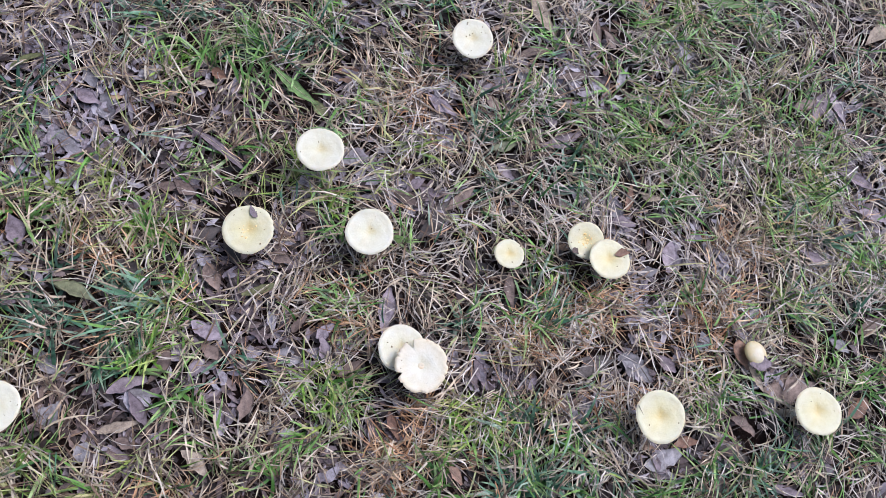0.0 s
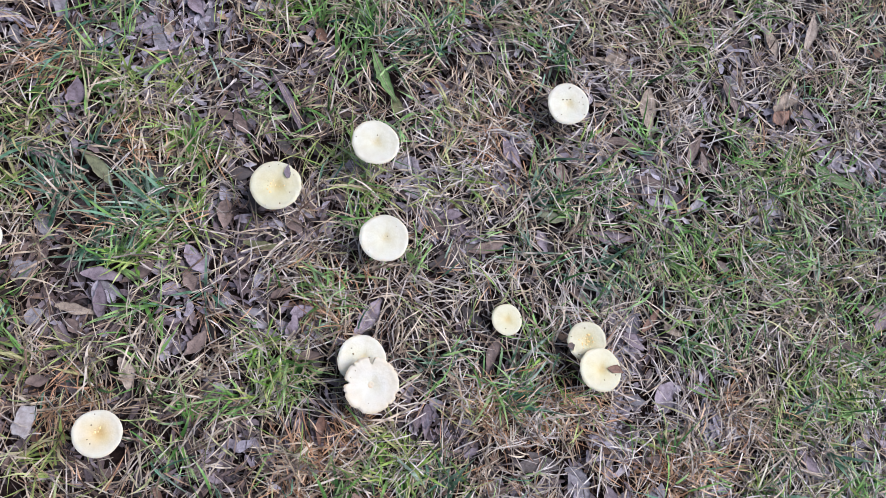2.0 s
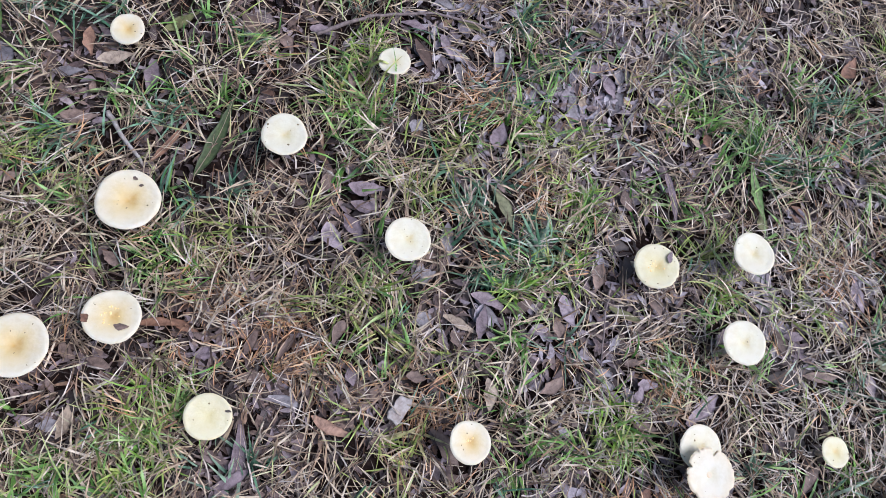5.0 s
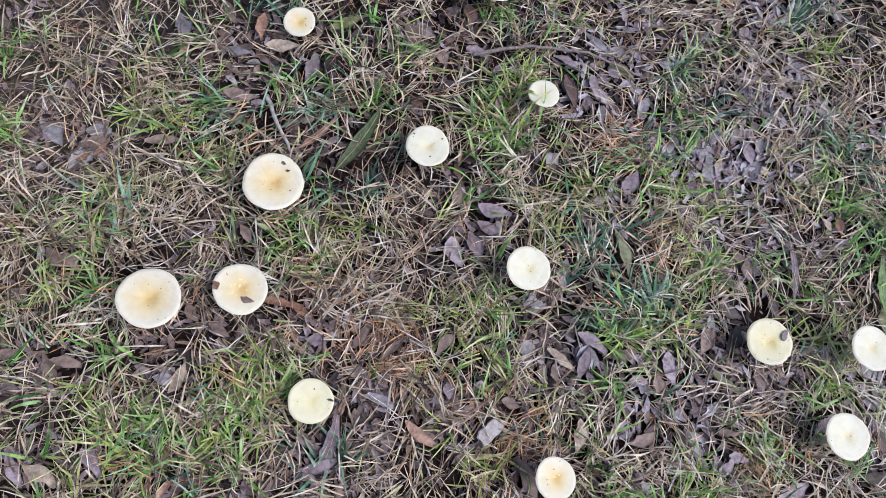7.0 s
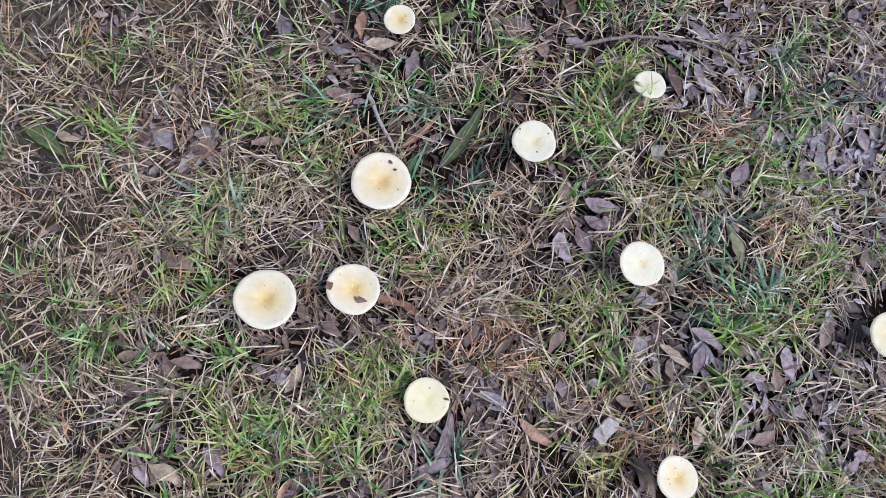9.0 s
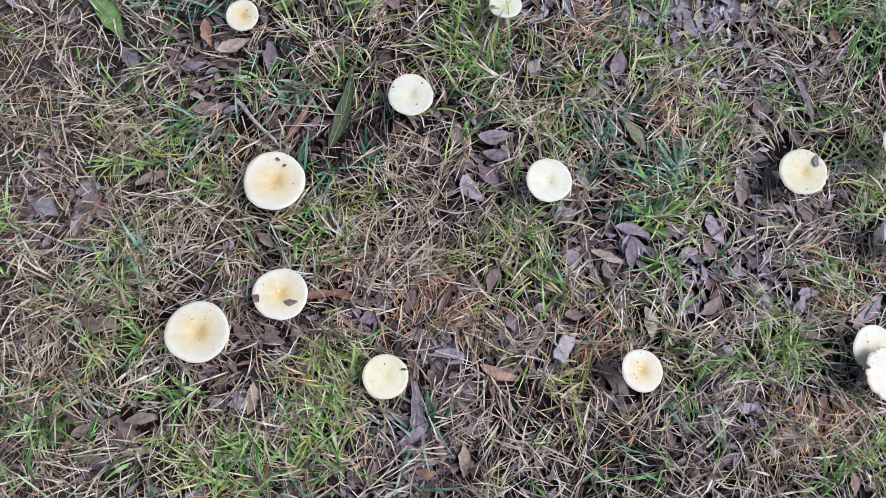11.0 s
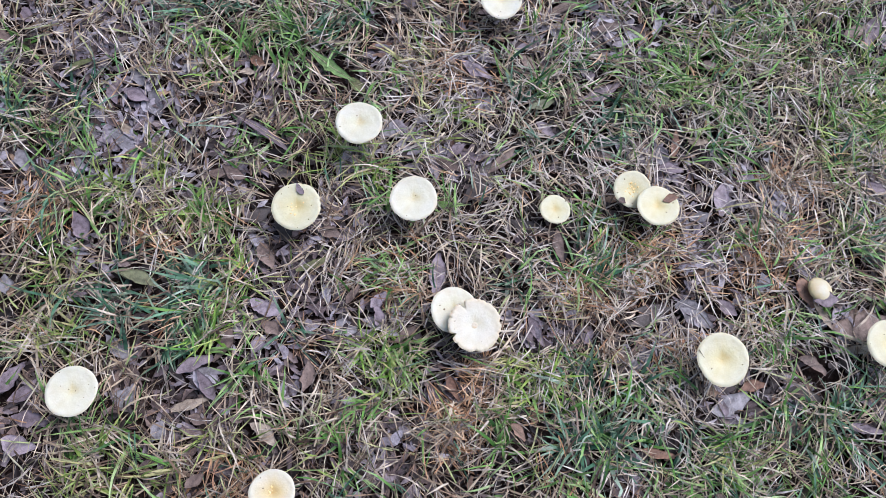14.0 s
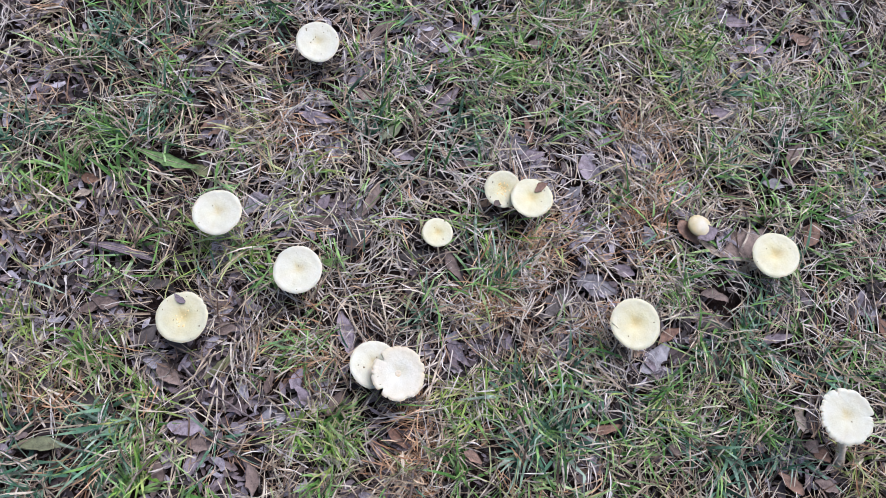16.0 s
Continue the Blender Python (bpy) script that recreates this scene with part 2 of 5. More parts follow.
def grid_faces(rows, cols, closed=False):
    i, j = np.meshgrid(np.arange(rows - 1), np.arange(cols if closed else cols - 1), indexing="ij")
    a, b = i * cols + j, i * cols + (j + 1) % cols
    return np.stack([a, b, b + cols, a + cols], -1).reshape(-1, 4)


def part(name, me, parent, label="", kind=""):
    ob = new(name, me)
    ob.parent = parent
    return tagged(ob, label, kind=kind)


def tube(name, line, radii, material, sides=10):
    """A round stalk along a line of points."""
    line = np.asarray(line, float)
    d = np.gradient(line, axis=0)
    d /= np.linalg.norm(d, axis=1)[:, None]
    u = np.cross(d, [0.31, 0.17, 0.93] if abs(d[0][2]) < 0.8 else [1.0, 0.1, 0.0])
    u /= np.linalg.norm(u, axis=1)[:, None]
    v = np.cross(d, u)
    a = np.linspace(0, 2 * np.pi, sides, endpoint=False)
    r = np.asarray(radii, float)[:, None, None]
    ring = line[:, None] + r * (np.cos(a)[None, :, None] * u[:, None] + np.sin(a)[None, :, None] * v[:, None])
    verts = np.concatenate([ring.reshape(-1, 3), line[:1], line[-1:]])
    n, c = len(line), len(verts)
    f = grid_faces(n, sides, True).tolist()
    for j in range(sides):
        f.append([c - 2, (j + 1) % sides, j, j])
        f.append([c - 1, (n - 1) * sides + j, (n - 1) * sides + (j + 1) % sides, (n - 1) * sides + (j + 1) % sides])
    me = bpy.data.meshes.new(name)
    me.from_pydata(verts.tolist(), [], [list(dict.fromkeys(q)) for q in f])
    me.polygons.foreach_set("use_smooth", np.ones(len(me.polygons), bool))
    me.materials.append(material)
    return me


# ---- ground: one sheet to the horizon, fine near the walk ----
def ground_sheet():
    fine = np.arange(-2.0, 2.001, 0.025)
    far = 2.0 + np.cumsum(0.05 * 1.28 ** np.arange(36))
    ax = np.concatenate([-far[::-1], fine, far])
    X, Y = np.meshgrid(ax, ax, indexing="ij")
    Z = lie(X, Y) + 0.0012 * np.sin(61 * X + 33 * Y) * np.sin(47 * Y - 29 * X) * (np.hypot(X, Y) < 3)
    me = sheet("ground", np.stack([X, Y, Z], -1).reshape(-1, 3), grid_faces(len(ax), len(ax)), SOIL)
    return tagged(new("ground", me), "damp soil, darkened as gap shade, under a thin lawn with leaf litter", "ground", kind="structure")


ground_sheet()

# ---- the mushrooms: centre of the rim, radius, lean, colour, shape ----
# name, x, y, z, radius, lean x, lean y, skin, hollow, specks
MUSHROOMS = [
    ("A", -0.121, 0.427, 0.062, 0.0305, 0.11, -0.08, "pale", 0.16, 12),
    ("B", -0.241, 0.166, 0.076, 0.0317, -0.01, 0.05, "pale", 0.15, 3),
    ("C", -0.279, 0.029, 0.059, 0.0332, -0.02, -0.04, "yellow", 0.20, 8),
    ("D", -0.134, 0.092, 0.068, 0.0321, 0.01, 0.05, "pale", 0.14, 3),
    ("E", 0.052, 0.152, 0.047, 0.0211, -0.01, 0.05, "yellow", 0.14, 3),
    ("F", 0.143, 0.214, 0.056, 0.0262, 0.03, -0.10, "yellow", 0.18, 4),
    ("G", 0.181, 0.199, 0.067, 0.0291, 0.0, 0.09, "yellow", 0.20, 2),
    ("H", -0.032, -0.029, 0.051, 0.0312, 0.12, 0.07, "pale", 0.18, 6),
    ("I", 0.0, -0.042, 0.069, 0.0353, 0.04, 0.08, "peach", 0.16, 3),
    ("K", 0.312, 0.023, 0.081, 0.0341, 0.03, -0.03, "yellow", 0.20, 2),
    ("L", 0.528, 0.126, 0.059, 0.0333, -0.07, 0.09, "yellow", 0.18, 4),
]
MORE_MUSHROOMS = [
    ("M", -0.164, -0.319, 0.066, 0.0276, 0.02, 0.12, "gold", 0.17, 4),
    ("O", -0.440, -0.291, 0.076, 0.0312, 0.03, 0.10, "pale", 0.14, 8),
    ("P", -0.642, -0.391, 0.069, 0.0316, -0.05, 0.03, "pale", 0.18, 6),
    ("Q", -0.627, -0.612, 0.060, 0.0419, -0.02, 0.08, "gold", 0.22, 7),
    ("R", -0.492, -0.790, 0.067, 0.0406, -0.09, 0.09, "gold", 0.24, 7),
    ("S", -0.485, -0.676, 0.058, 0.0354, -0.04, 0.11, "gold", 0.16, 5),
    ("T", -0.323, -0.609, 0.051, 0.0294, 0.02, 0.08, "lemon", 0.10, 3),
    ("U", -0.876, -0.538, 0.050, 0.0235, 0.10, -0.05, "gold", 0.18, 3),
    ("V", -0.698, -0.203, 0.067, 0.0234, -0.07, 0.04, "pale", 0.12, 4),
    ("W", 0.576, -0.097, 0.100, 0.0362, -0.04, 0.01, "pale", 0.12, 2),
    ("X", -0.903, -0.230, 0.070, 0.0447, 0.0, 0.01, "gold", 0.20, 5),
]
ALL_CAPS = MUSHROOMS + MORE_MUSHROOMS


def cap_top(s, hollow):
    """Height of the cap's upper skin over its rim plane, in radii, at the share s of the radius."""
    s = np.asarray(s, float)
    dish = -0.018 * (1 - s * s) - 0.44 * hollow * np.exp(-(s / 0.34) ** 2) - 0.05 * hollow * np.exp(-(s / 0.10) ** 2)
    return dish + 0.016 * np.exp(-((s - 0.88) / 0.10) ** 2) - 0.035 * np.clip((s - 0.93) / 0.07, 0, 1) ** 2


def cap_mesh(radius, hollow, skin, seed, edge):
    """A shallow funnel with a rounded, slightly wavy rim; edge cuts it into lobes or notches."""
    rng = np.random.default_rng(seed)
    sides = 192 if edge else 96
    a = np.linspace(0, 2 * np.pi, sides, endpoint=False)
    ph = rng.uniform(0, 6.28, 6)
    wave = 0.012 * np.cos(2 * a + ph[0]) + 0.010 * np.cos(3 * a + ph[1]) + 0.006 * np.cos(5 * a + ph[2]) + 0.004 * np.cos(11 * a + ph[3])
    cut = edge(a, rng) if edge else np.zeros(sides)
    rise = 0.025 * np.cos(2 * a + ph[4]) + 0.018 * np.cos(3 * a + ph[5])
    top = [0.0, 0.04, 0.08, 0.13, 0.2, 0.28, 0.38, 0.5, 0.62, 0.72, 0.79, 0.84, 0.88, 0.92, 0.96, 0.985, 1.0]
    under = [(1.0, -0.028), (0.98, -0.055), (0.93, -0.075), (0.8, -0.10), (0.5, -0.16), (0.2, -0.30), (0.05, -0.36)]
    rows, al = [], []
    for s in top:
        k = s * (1 + wave * s + cut * s ** 6)
        z = cap_top(s, hollow) + rise * s ** 3 + cut * 0.5 * s ** 8 + 0.006 * s * np.sin(7 * a + 9 * s + ph[1]) * np.sin(13 * s + ph[2])
        rows.append(np.stack([k * np.cos(a), k * np.sin(a), np.broadcast_to(z, a.shape)], -1))
        al.append(np.full(sides, s))
    for s, z in under:
        k = s * (1 + wave * s + cut * s ** 6)
        rows.append(np.stack([k * np.cos(a), k * np.sin(a), z + rise * s ** 3], -1))
        al.append(np.ones(sides))
    return sheet("cap", np.concatenate(rows) * radius, grid_faces(len(rows), sides, True), CAP[skin], np.concatenate(al))


def split_rim(a, rng):
    """About fifteen lobes and a few deep radial tears."""
    c = np.zeros_like(a)
    c -= 0.02 * (1 - np.abs(np.sin(13.5 * a + 0.6 * np.sin(2 * a)))) ** 2
    for k in range(13):
        p = k * 2 * np.pi / 13 + rng.uniform(-0.2, 0.2)
        d = np.angle(np.exp(1j * (a - p)))
        c -= rng.uniform(0.02, 0.08) * np.exp(-(d / 0.04) ** 2)
    for p, deep in ((2.43, 0.40), (-2.35, 0.16), (-1.2, 0.08), (0.5, 0.07)):
        d = np.angle(np.exp(1j * (a - p)))
        c -= deep * np.exp(-(d / 0.075) ** 2)
    return c


def notched_rim(a, rng):
    """A scalloped, frilled edge with small torn notches."""
    c = -0.05 + 0.05 * np.abs(np.sin(7 * a + 0.5 * np.sin(3 * a))) ** 0.5
    for k in range(12):
        p = rng.uniform(0, 6.28)
        d = np.angle(np.exp(1j * (a - p)))
        c -= rng.uniform(0.03, 0.10) * np.exp(-(d / 0.035) ** 2)
    return c


def torn_side(a, rng):
    """A few small nicks along one side."""
    c = np.zeros_like(a)
    for p, deep in ((0.35, 0.025), (0.62, 0.04), (0.95, 0.02), (1.7, 0.03)):
        d = np.angle(np.exp(1j * (a - p)))
        c -= deep * np.exp(-(d / 0.07) ** 2)
    return c


EDGES = {"I": split_rim, "W": notched_rim, "C": torn_side}
LABELS = {
    "pale": "cream-white mushroom with a shallow dished cap and dirt specks",
    "yellow": "cream mushroom with a pale yellow hollow in its cap",
    "gold": "large cream mushroom with a golden-brown hollow in its cap",
    "peach": "cream-peach mushroom with a split, lobed cap rim",
    "lemon": "pale lemon mushroom with a nearly flat cap",
}
OWN = {
    "W": "white mushroom with a frilled and torn cap rim",
    "C": "cream mushroom with a yellow warty centre and nicked rim",
    "S": "cream mushroom with a yellow-orange centre and leaf scraps",
    "M": "small cream mushroom with a golden ring round its hollow",
    "F": "small cream mushroom with bright yellow warts, beside a larger one",
    "E": "very small cream mushroom with a yellow centre in grass",
    "U": "very small cream mushroom with a brownish hollow",
    "V": "very small white mushroom with grass blades lying over it",
}


def crumbs(name, spots, size, material, rng, flat=0.4):
    """Small lumps at the given places, joined into one mesh."""
    base = np.array([(1, 0, 0), (0.4, 0.9, 0), (-0.7, 0.7, 0), (-1, -0.2, 0), (-0.2, -1, 0), (0.7, -0.7, 0), (0, 0, flat)], float)
    tri = [(0, 1, 6), (1, 2, 6), (2, 3, 6), (3, 4, 6), (4, 5, 6), (5, 0, 6)]
    v, f = [], []
    for p in spots:
        th, k = rng.uniform(0, 6.28), size * rng.uniform(0.5, 1.3)
        st = rng.uniform(0.5, 1.0)
        b = base * (k, k * st, k)
        b = np.stack([b[:, 0] * np.cos(th) - b[:, 1] * np.sin(th), b[:, 0] * np.sin(th) + b[:, 1] * np.cos(th), b[:, 2]], -1) + p
        f += [[q + len(v) for q in x] for x in tri]
        v += b.tolist()
    return sheet(name, v, f, material, None, False)


# a stem that leans far, foot against the cap's centre
FEET = {"W": (0.044, -0.070), "L": (-0.030, -0.012), "C": (-0.028, -0.010)}


def mushroom(row, seed):
    name, x, y, z, r, lx, ly, skin, hollow, specks = row
    rng = np.random.default_rng(seed)
    foot = float(lie(x, y))
    tag = OWN.get(name, LABELS[skin])
    root = tagged(new("mushroom"), tag, "mushroom", "mushrooms in the lawn")
    root.empty_display_size = 0.01
    root.location = (x, y, foot)
    n = Vector((lx, ly, 1)).normalized()
    lean = Vector((0, 0, 1)).rotation_difference(n)
    cap = part("cap", cap_mesh(r, hollow, skin, seed, EDGES.get(name)), root)
    cap.location, cap.rotation_mode, cap.rotation_quaternion = (0, 0, z - foot), "QUATERNION", lean
    # stem, a little bent, into the underside of the cap
    top = Vector((0, 0, z - foot)) - n * (0.30 * r)
    s = np.linspace(0, 1, 9)
    bend = rng.uniform(-0.006, 0.006, 2)
    fx, fy = FEET.get(name, (-lx * 0.03 + bend[0], -ly * 0.03 + bend[1]))
    line = np.stack([fx * (1 - s) + top.x * s, fy * (1 - s) + top.y * s, -0.006 + (top.z + 0.006) * s], -1)
    line[:, 0] += 0.003 * np.sin(s * 3.1)
    width = r * (0.15 + 0.05 * (1 - s) ** 3 + 0.05 * s ** 4)
    part("stem", tube("stem", line, width, STEM, 14), root, "fibrous cream-tan stem")
    if specks:
        rr, aa = r * np.sqrt(rng.uniform(0.01, 0.85, specks)), rng.uniform(0, 6.28, specks)
        pts = np.stack([rr * np.cos(aa), rr * np.sin(aa), r * cap_top(rr / r, hollow) + 0.0004], -1)
        part("dirt_specks", crumbs("dirt_specks", pts, 0.0014 if name in "AHP" else 0.0010, SPECK, rng), cap, "scattered dark dirt specks", "stuff")
    if name in "CFSM":
        q = {"F": 22, "C": 10, "S": 16}.get(name, 6)
        rr, aa = r * np.sqrt(rng.uniform(0.0, 0.16, q)), rng.uniform(0, 6.28, q)
        pts = np.stack([rr * np.cos(aa), rr * np.sin(aa), r * cap_top(rr / r, hollow)], -1)
        part("warts", crumbs("warts", pts, 0.0017, WART, rng, 0.7), cap, "small yellow warts in the hollow", "stuff")
    if name == "I":
        b = 0.14 * r
        a = np.linspace(0, 2 * np.pi, 20, endpoint=False)
        ring = [np.stack([k * np.cos(a), k * np.sin(a), np.full(20, h)], -1) for k, h in ((b, -0.0006), (b * 1.0, 0.0002), (b * 0.8, 0.0006), (b * 0.05, 0.0))]
        me = sheet("umbo", np.concatenate(ring), grid_faces(4, 20, True), CAP["peach"], np.ones(80))
        part("umbo", me, cap, "round raised knob").location = (0, 0, r * float(cap_top(0.0, hollow)))
    return root


for i, row in enumerate(ALL_CAPS):
    mushroom(row, 40 + i)


def young_mushroom(x, y, z, r):
    """A small domed cap that leans over, half under a dead leaf."""
    root = tagged(new("mushroom"), "small young lemon-yellow mushroom half under dead leaves", "mushroom", "mushrooms in the lawn")
    root.location = (x, y, float(lie(x, y)))
    a = np.linspace(0, 2 * np.pi, 40, endpoint=False)
    prof = [(0.0, 0.36), (0.2, 0.35), (0.45, 0.30), (0.7, 0.20), (0.88, 0.07), (1.0, -0.08), (0.97, -0.2), (0.8, -0.22), (0.3, -0.25), (0.05, -0.26)]
    rows = [np.stack([k * r * np.cos(a), k * r * np.sin(a), np.full(40, h * r)], -1) for k, h in prof]
    me = sheet("cap", np.concatenate(rows), grid_faces(len(prof), 40, True), CAP["gold"], np.repeat([1 - 0.7 * min(k, 1) for k, h in prof], 40))
    cap = part("cap", me, root)
    cap.location = (0, 0, z)
    cap.rotation_euler = (radians(-14), radians(6), 0)
    s = np.linspace(0, 1, 6)
    part("stem", tube("stem", np.stack([0.004 * (1 - s), -0.006 * (1 - s), (z - 0.2 * r) * s - 0.004 * (1 - s)], -1), 0.0055 - 0.0012 * s, STEM, 12), root)


young_mushroom(0.427, 0.170, 0.046, 0.0180)


# ---- fallen leaves ----
LEAF_LABELS = {
    "mauve": "dry mauve-grey gum leaf lying in the grass",
    "grey": "weathered grey fallen leaf flat on the soil",
    "brown": "curled dry brown leaf among grass stems",
    "rust": "rust-brown dry leaf lying in the grass",
    "tan": "pale tan dry leaf lying on the lawn",
    "olive": "half-dried olive-green leaf in the grass",
    "dark": "dark wet leaf pressed into the litter",
    "green": "fresh green leaf fallen on the lawn",
    "deep": "dark green leaf lying in the grass",
}


def leaf_mesh(length, width, material, rng, lobed=False, curl=1.0):
    """A blade with a bent spine, cupped across, its edge a little ragged, half a millimetre thick."""
    rows, cols = 13, 7
    s = np.linspace(0, 1, rows)
    u = np.linspace(-1, 1, cols)
    peak = rng.uniform(0.65, 1.15)
    half = 0.5 * width * np.clip(np.sin(np.pi * s ** peak), 0, 1) ** rng.uniform(0.9, 1.35) + 0.0006
    if rng.random() < 0.65 and not lobed:
        half[-4:] = np.maximum(half[-4:], 0.5 * width * rng.uniform(0.3, 0.8) * np.linspace(1.0, 0.55, 4))
    if rng.random() < 0.25 and not lobed:
        half[:3] = np.maximum(half[:3], 0.5 * width * rng.uniform(0.2, 0.6) * np.linspace(0.6, 1.0, 3))
    if lobed:
        half = half * (0.72 + 0.45 * np.abs(np.sin(s * np.pi * 3.4)))
    rag = np.cumsum(rng.normal(0, 0.04 + 0.16 * min(width / length, 0.5), (rows, 2)), 0)
    rag = np.clip(1 + rag - rag.mean(0) + rng.normal(0, 0.06, (rows, 2)), 0.5, 1.25)
    sick = rng.uniform(-0.09, 0.09) * length
    cup, arch, twist = rng.uniform(-0.10, 0.30) * curl, rng.uniform(-0.03, 0.05) * curl, rng.uniform(-0.5, 0.5) * curl
    S, U = np.meshgrid(s, u, indexing="ij")
    H = half[:, None] * np.where(U < 0, rag[:, :1], rag[:, 1:])
    side = U * H
    tw = twist * (S - 0.5)
    x = (S - 0.5) * length
    y = side * np.cos(tw) + sick * np.sin(np.pi * S)
    z = np.abs(U) * H * cup + arch * length * np.sin(np.pi * S) + side * np.sin(tw) + 0.0006 * np.sin(9 * S * np.pi) * U
    z -= np.minimum(z.min(), 0)
    up = np.stack([x, y, z + 0.0005], -1).reshape(-1, 3)
    dn = np.stack([x, y, z], -1).reshape(-1, 3)
    f = grid_faces(rows, cols)
    k = rows * cols
    edge = [i * cols for i in range(rows)] + [(rows - 1) * cols + j for j in range(1, cols)]
    edge += [i * cols + cols - 1 for i in range(rows - 2, -1, -1)] + [j for j in range(cols - 2, 0, -1)]
    rim = [[edge[i], edge[i - 1], edge[i - 1] + k, edge[i] + k] for i in range(len(edge))]
    me = sheet("leaf", np.concatenate([up, dn]), np.concatenate([f, f[:, ::-1] + k, np.array(rim)]), material)
    mid = up.reshape(rows, cols, 3)[:, cols // 2] + (0, 0, 0.0002)
    return me, mid


LEAF_RNG = np.random.default_rng(5)
LEAF_SPOTS = []


def put_leaf(look_, x, y, turn, length, width, lift=0.014, lobed=False, curl=1.0, rib=False, label=""):
    me, mid = leaf_mesh(length, width, LEAF[look_], LEAF_RNG, lobed, curl)
    LEAF_SPOTS.append((x, y, radians(turn), length, width, look_ in ("dark", "grey")))
    ob = new("fallen_leaf", me)
    ob.location = (x, y, float(lie(x, y)) + lift)
    ob.rotation_euler = (LEAF_RNG.uniform(-0.06, 0.06), LEAF_RNG.uniform(-0.06, 0.06), radians(turn))
    tagged(ob, label or LEAF_LABELS[look_], "leaf", "fallen leaves")
    if rib:
        part("midrib", tube("midrib", mid, 0.0007 - 0.0004 * np.linspace(0, 1, len(mid)), LEAF["tan"], 5), ob, "pale midrib")
    return ob


def strew(look_, rows):
    for x, y, turn, length, width in rows:
        low = look_ in ("dark", "grey")
        put_leaf(look_, x, y, turn, length * 1.04, width, 0.012 if low else LEAF_RNG.uniform(0.013, 0.023), rib=length > 0.06 and not low)


strew("mauve", [
    (-0.376, 0.123, -15, 0.102, 0.011),
    (-0.070, 0.015, -73, 0.062, 0.023),
    (0.083, -0.013, -44, 0.043, 0.013),
    (0.060, 0.361, 43, 0.068, 0.018),
    (0.275, 0.261, -74, 0.047, 0.022),
    (-0.570, 0.115, -5, 0.044, 0.017),
    (-0.108, 0.197, 61, 0.035, 0.015),
    (-0.084, 0.201, 0, 0.035, 0.013),
    (-0.272, -0.108, -5, 0.046, 0.020),
    (-0.134, -0.046, 65, 0.029, 0.015),
    (-0.126, -0.069, 123, 0.031, 0.014),
    (0.319, 0.107, -22, 0.031, 0.017),
    (0.434, 0.613, 81, 0.074, 0.024),
    (0.004, 0.277, -21, 0.034, 0.015),
    (-0.492, -0.375, 7, 0.047, 0.023),
    (-0.497, -0.347, 7, 0.046, 0.019),
    (-0.544, -0.307, 62, 0.050, 0.020),
    (-0.522, -0.315, 62, 0.043, 0.018),
])
strew("mauve", [
    (-0.716, -0.103, 1, 0.043, 0.013),
    (-0.314, -0.984, 16, 0.048, 0.016),
    (-0.303, -0.891, 27, 0.044, 0.016),
    (-0.268, -0.597, 152, 0.074, 0.020),
    (-0.243, -0.615, 92, 0.049, 0.016),
    (-0.403, -0.591, 68, 0.029, 0.016),
    (-0.303, -0.230, 145, 0.047, 0.016),
    (-0.329, -0.211, 44, 0.049, 0.017),
    (-0.307, -0.422, -18, 0.032, 0.014),
    (-0.601, 0.106, -53, 0.031, 0.016),
    (-0.550, -0.091, -40, 0.047, 0.022),
    (-0.776, 0.176, 139, 0.028, 0.020),
    (-0.170, -0.676, 45, 0.041, 0.013),
    (-0.816, -0.532, -27, 0.056, 0.021),
    (-0.767, -0.138, 51, 0.044, 0.012),
    (-0.152, 0.101, 112, 0.038, 0.017),
    (0.563, 0.468, 6, 0.054, 0.016),
])
strew("mauve", [
    (0.193, 0.278, 12, 0.035, 0.017),
    (0.485, 0.361, 175, 0.036, 0.016),
    (-0.122, 0.331, -13, 0.052, 0.018),
])
strew("rust", [
    (-0.272, 0.319, 32, 0.036, 0.012),
    (-0.431, 0.230, -6, 0.027, 0.016),
    (0.611, 0.167, 54, 0.043, 0.026),
    (0.380, 0.014, 33, 0.040, 0.014),
    (0.001, -0.121, -46, 0.039, 0.011),
    (-0.732, -0.857, 117, 0.051, 0.012),
    (-0.708, -0.540, 123, 0.078, 0.010),
    (-0.255, -0.473, 41, 0.055, 0.014),
    (-0.462, -0.630, 66, 0.059, 0.010),
    (-0.209, -0.739, 105, 0.039, 0.009),
    (-0.249, -0.810, -43, 0.034, 0.008),
    (-0.191, -0.623, 59, 0.027, 0.013),
    (-0.895, -0.593, -14, 0.046, 0.016),
    (-0.452, -0.603, 43, 0.040, 0.011),
    (0.536, -0.184, -42, 0.043, 0.016),
    (0.701, 0.028, -72, 0.040, 0.019),
    (0.281, -0.111, 8, 0.042, 0.012),
    (0.637, 0.496, -12, 0.038, 0.020),
])
strew("rust", [
    (0.100, -0.148, -34, 0.027, 0.013),
    (0.188, 0.317, -81, 0.044, 0.012),
])
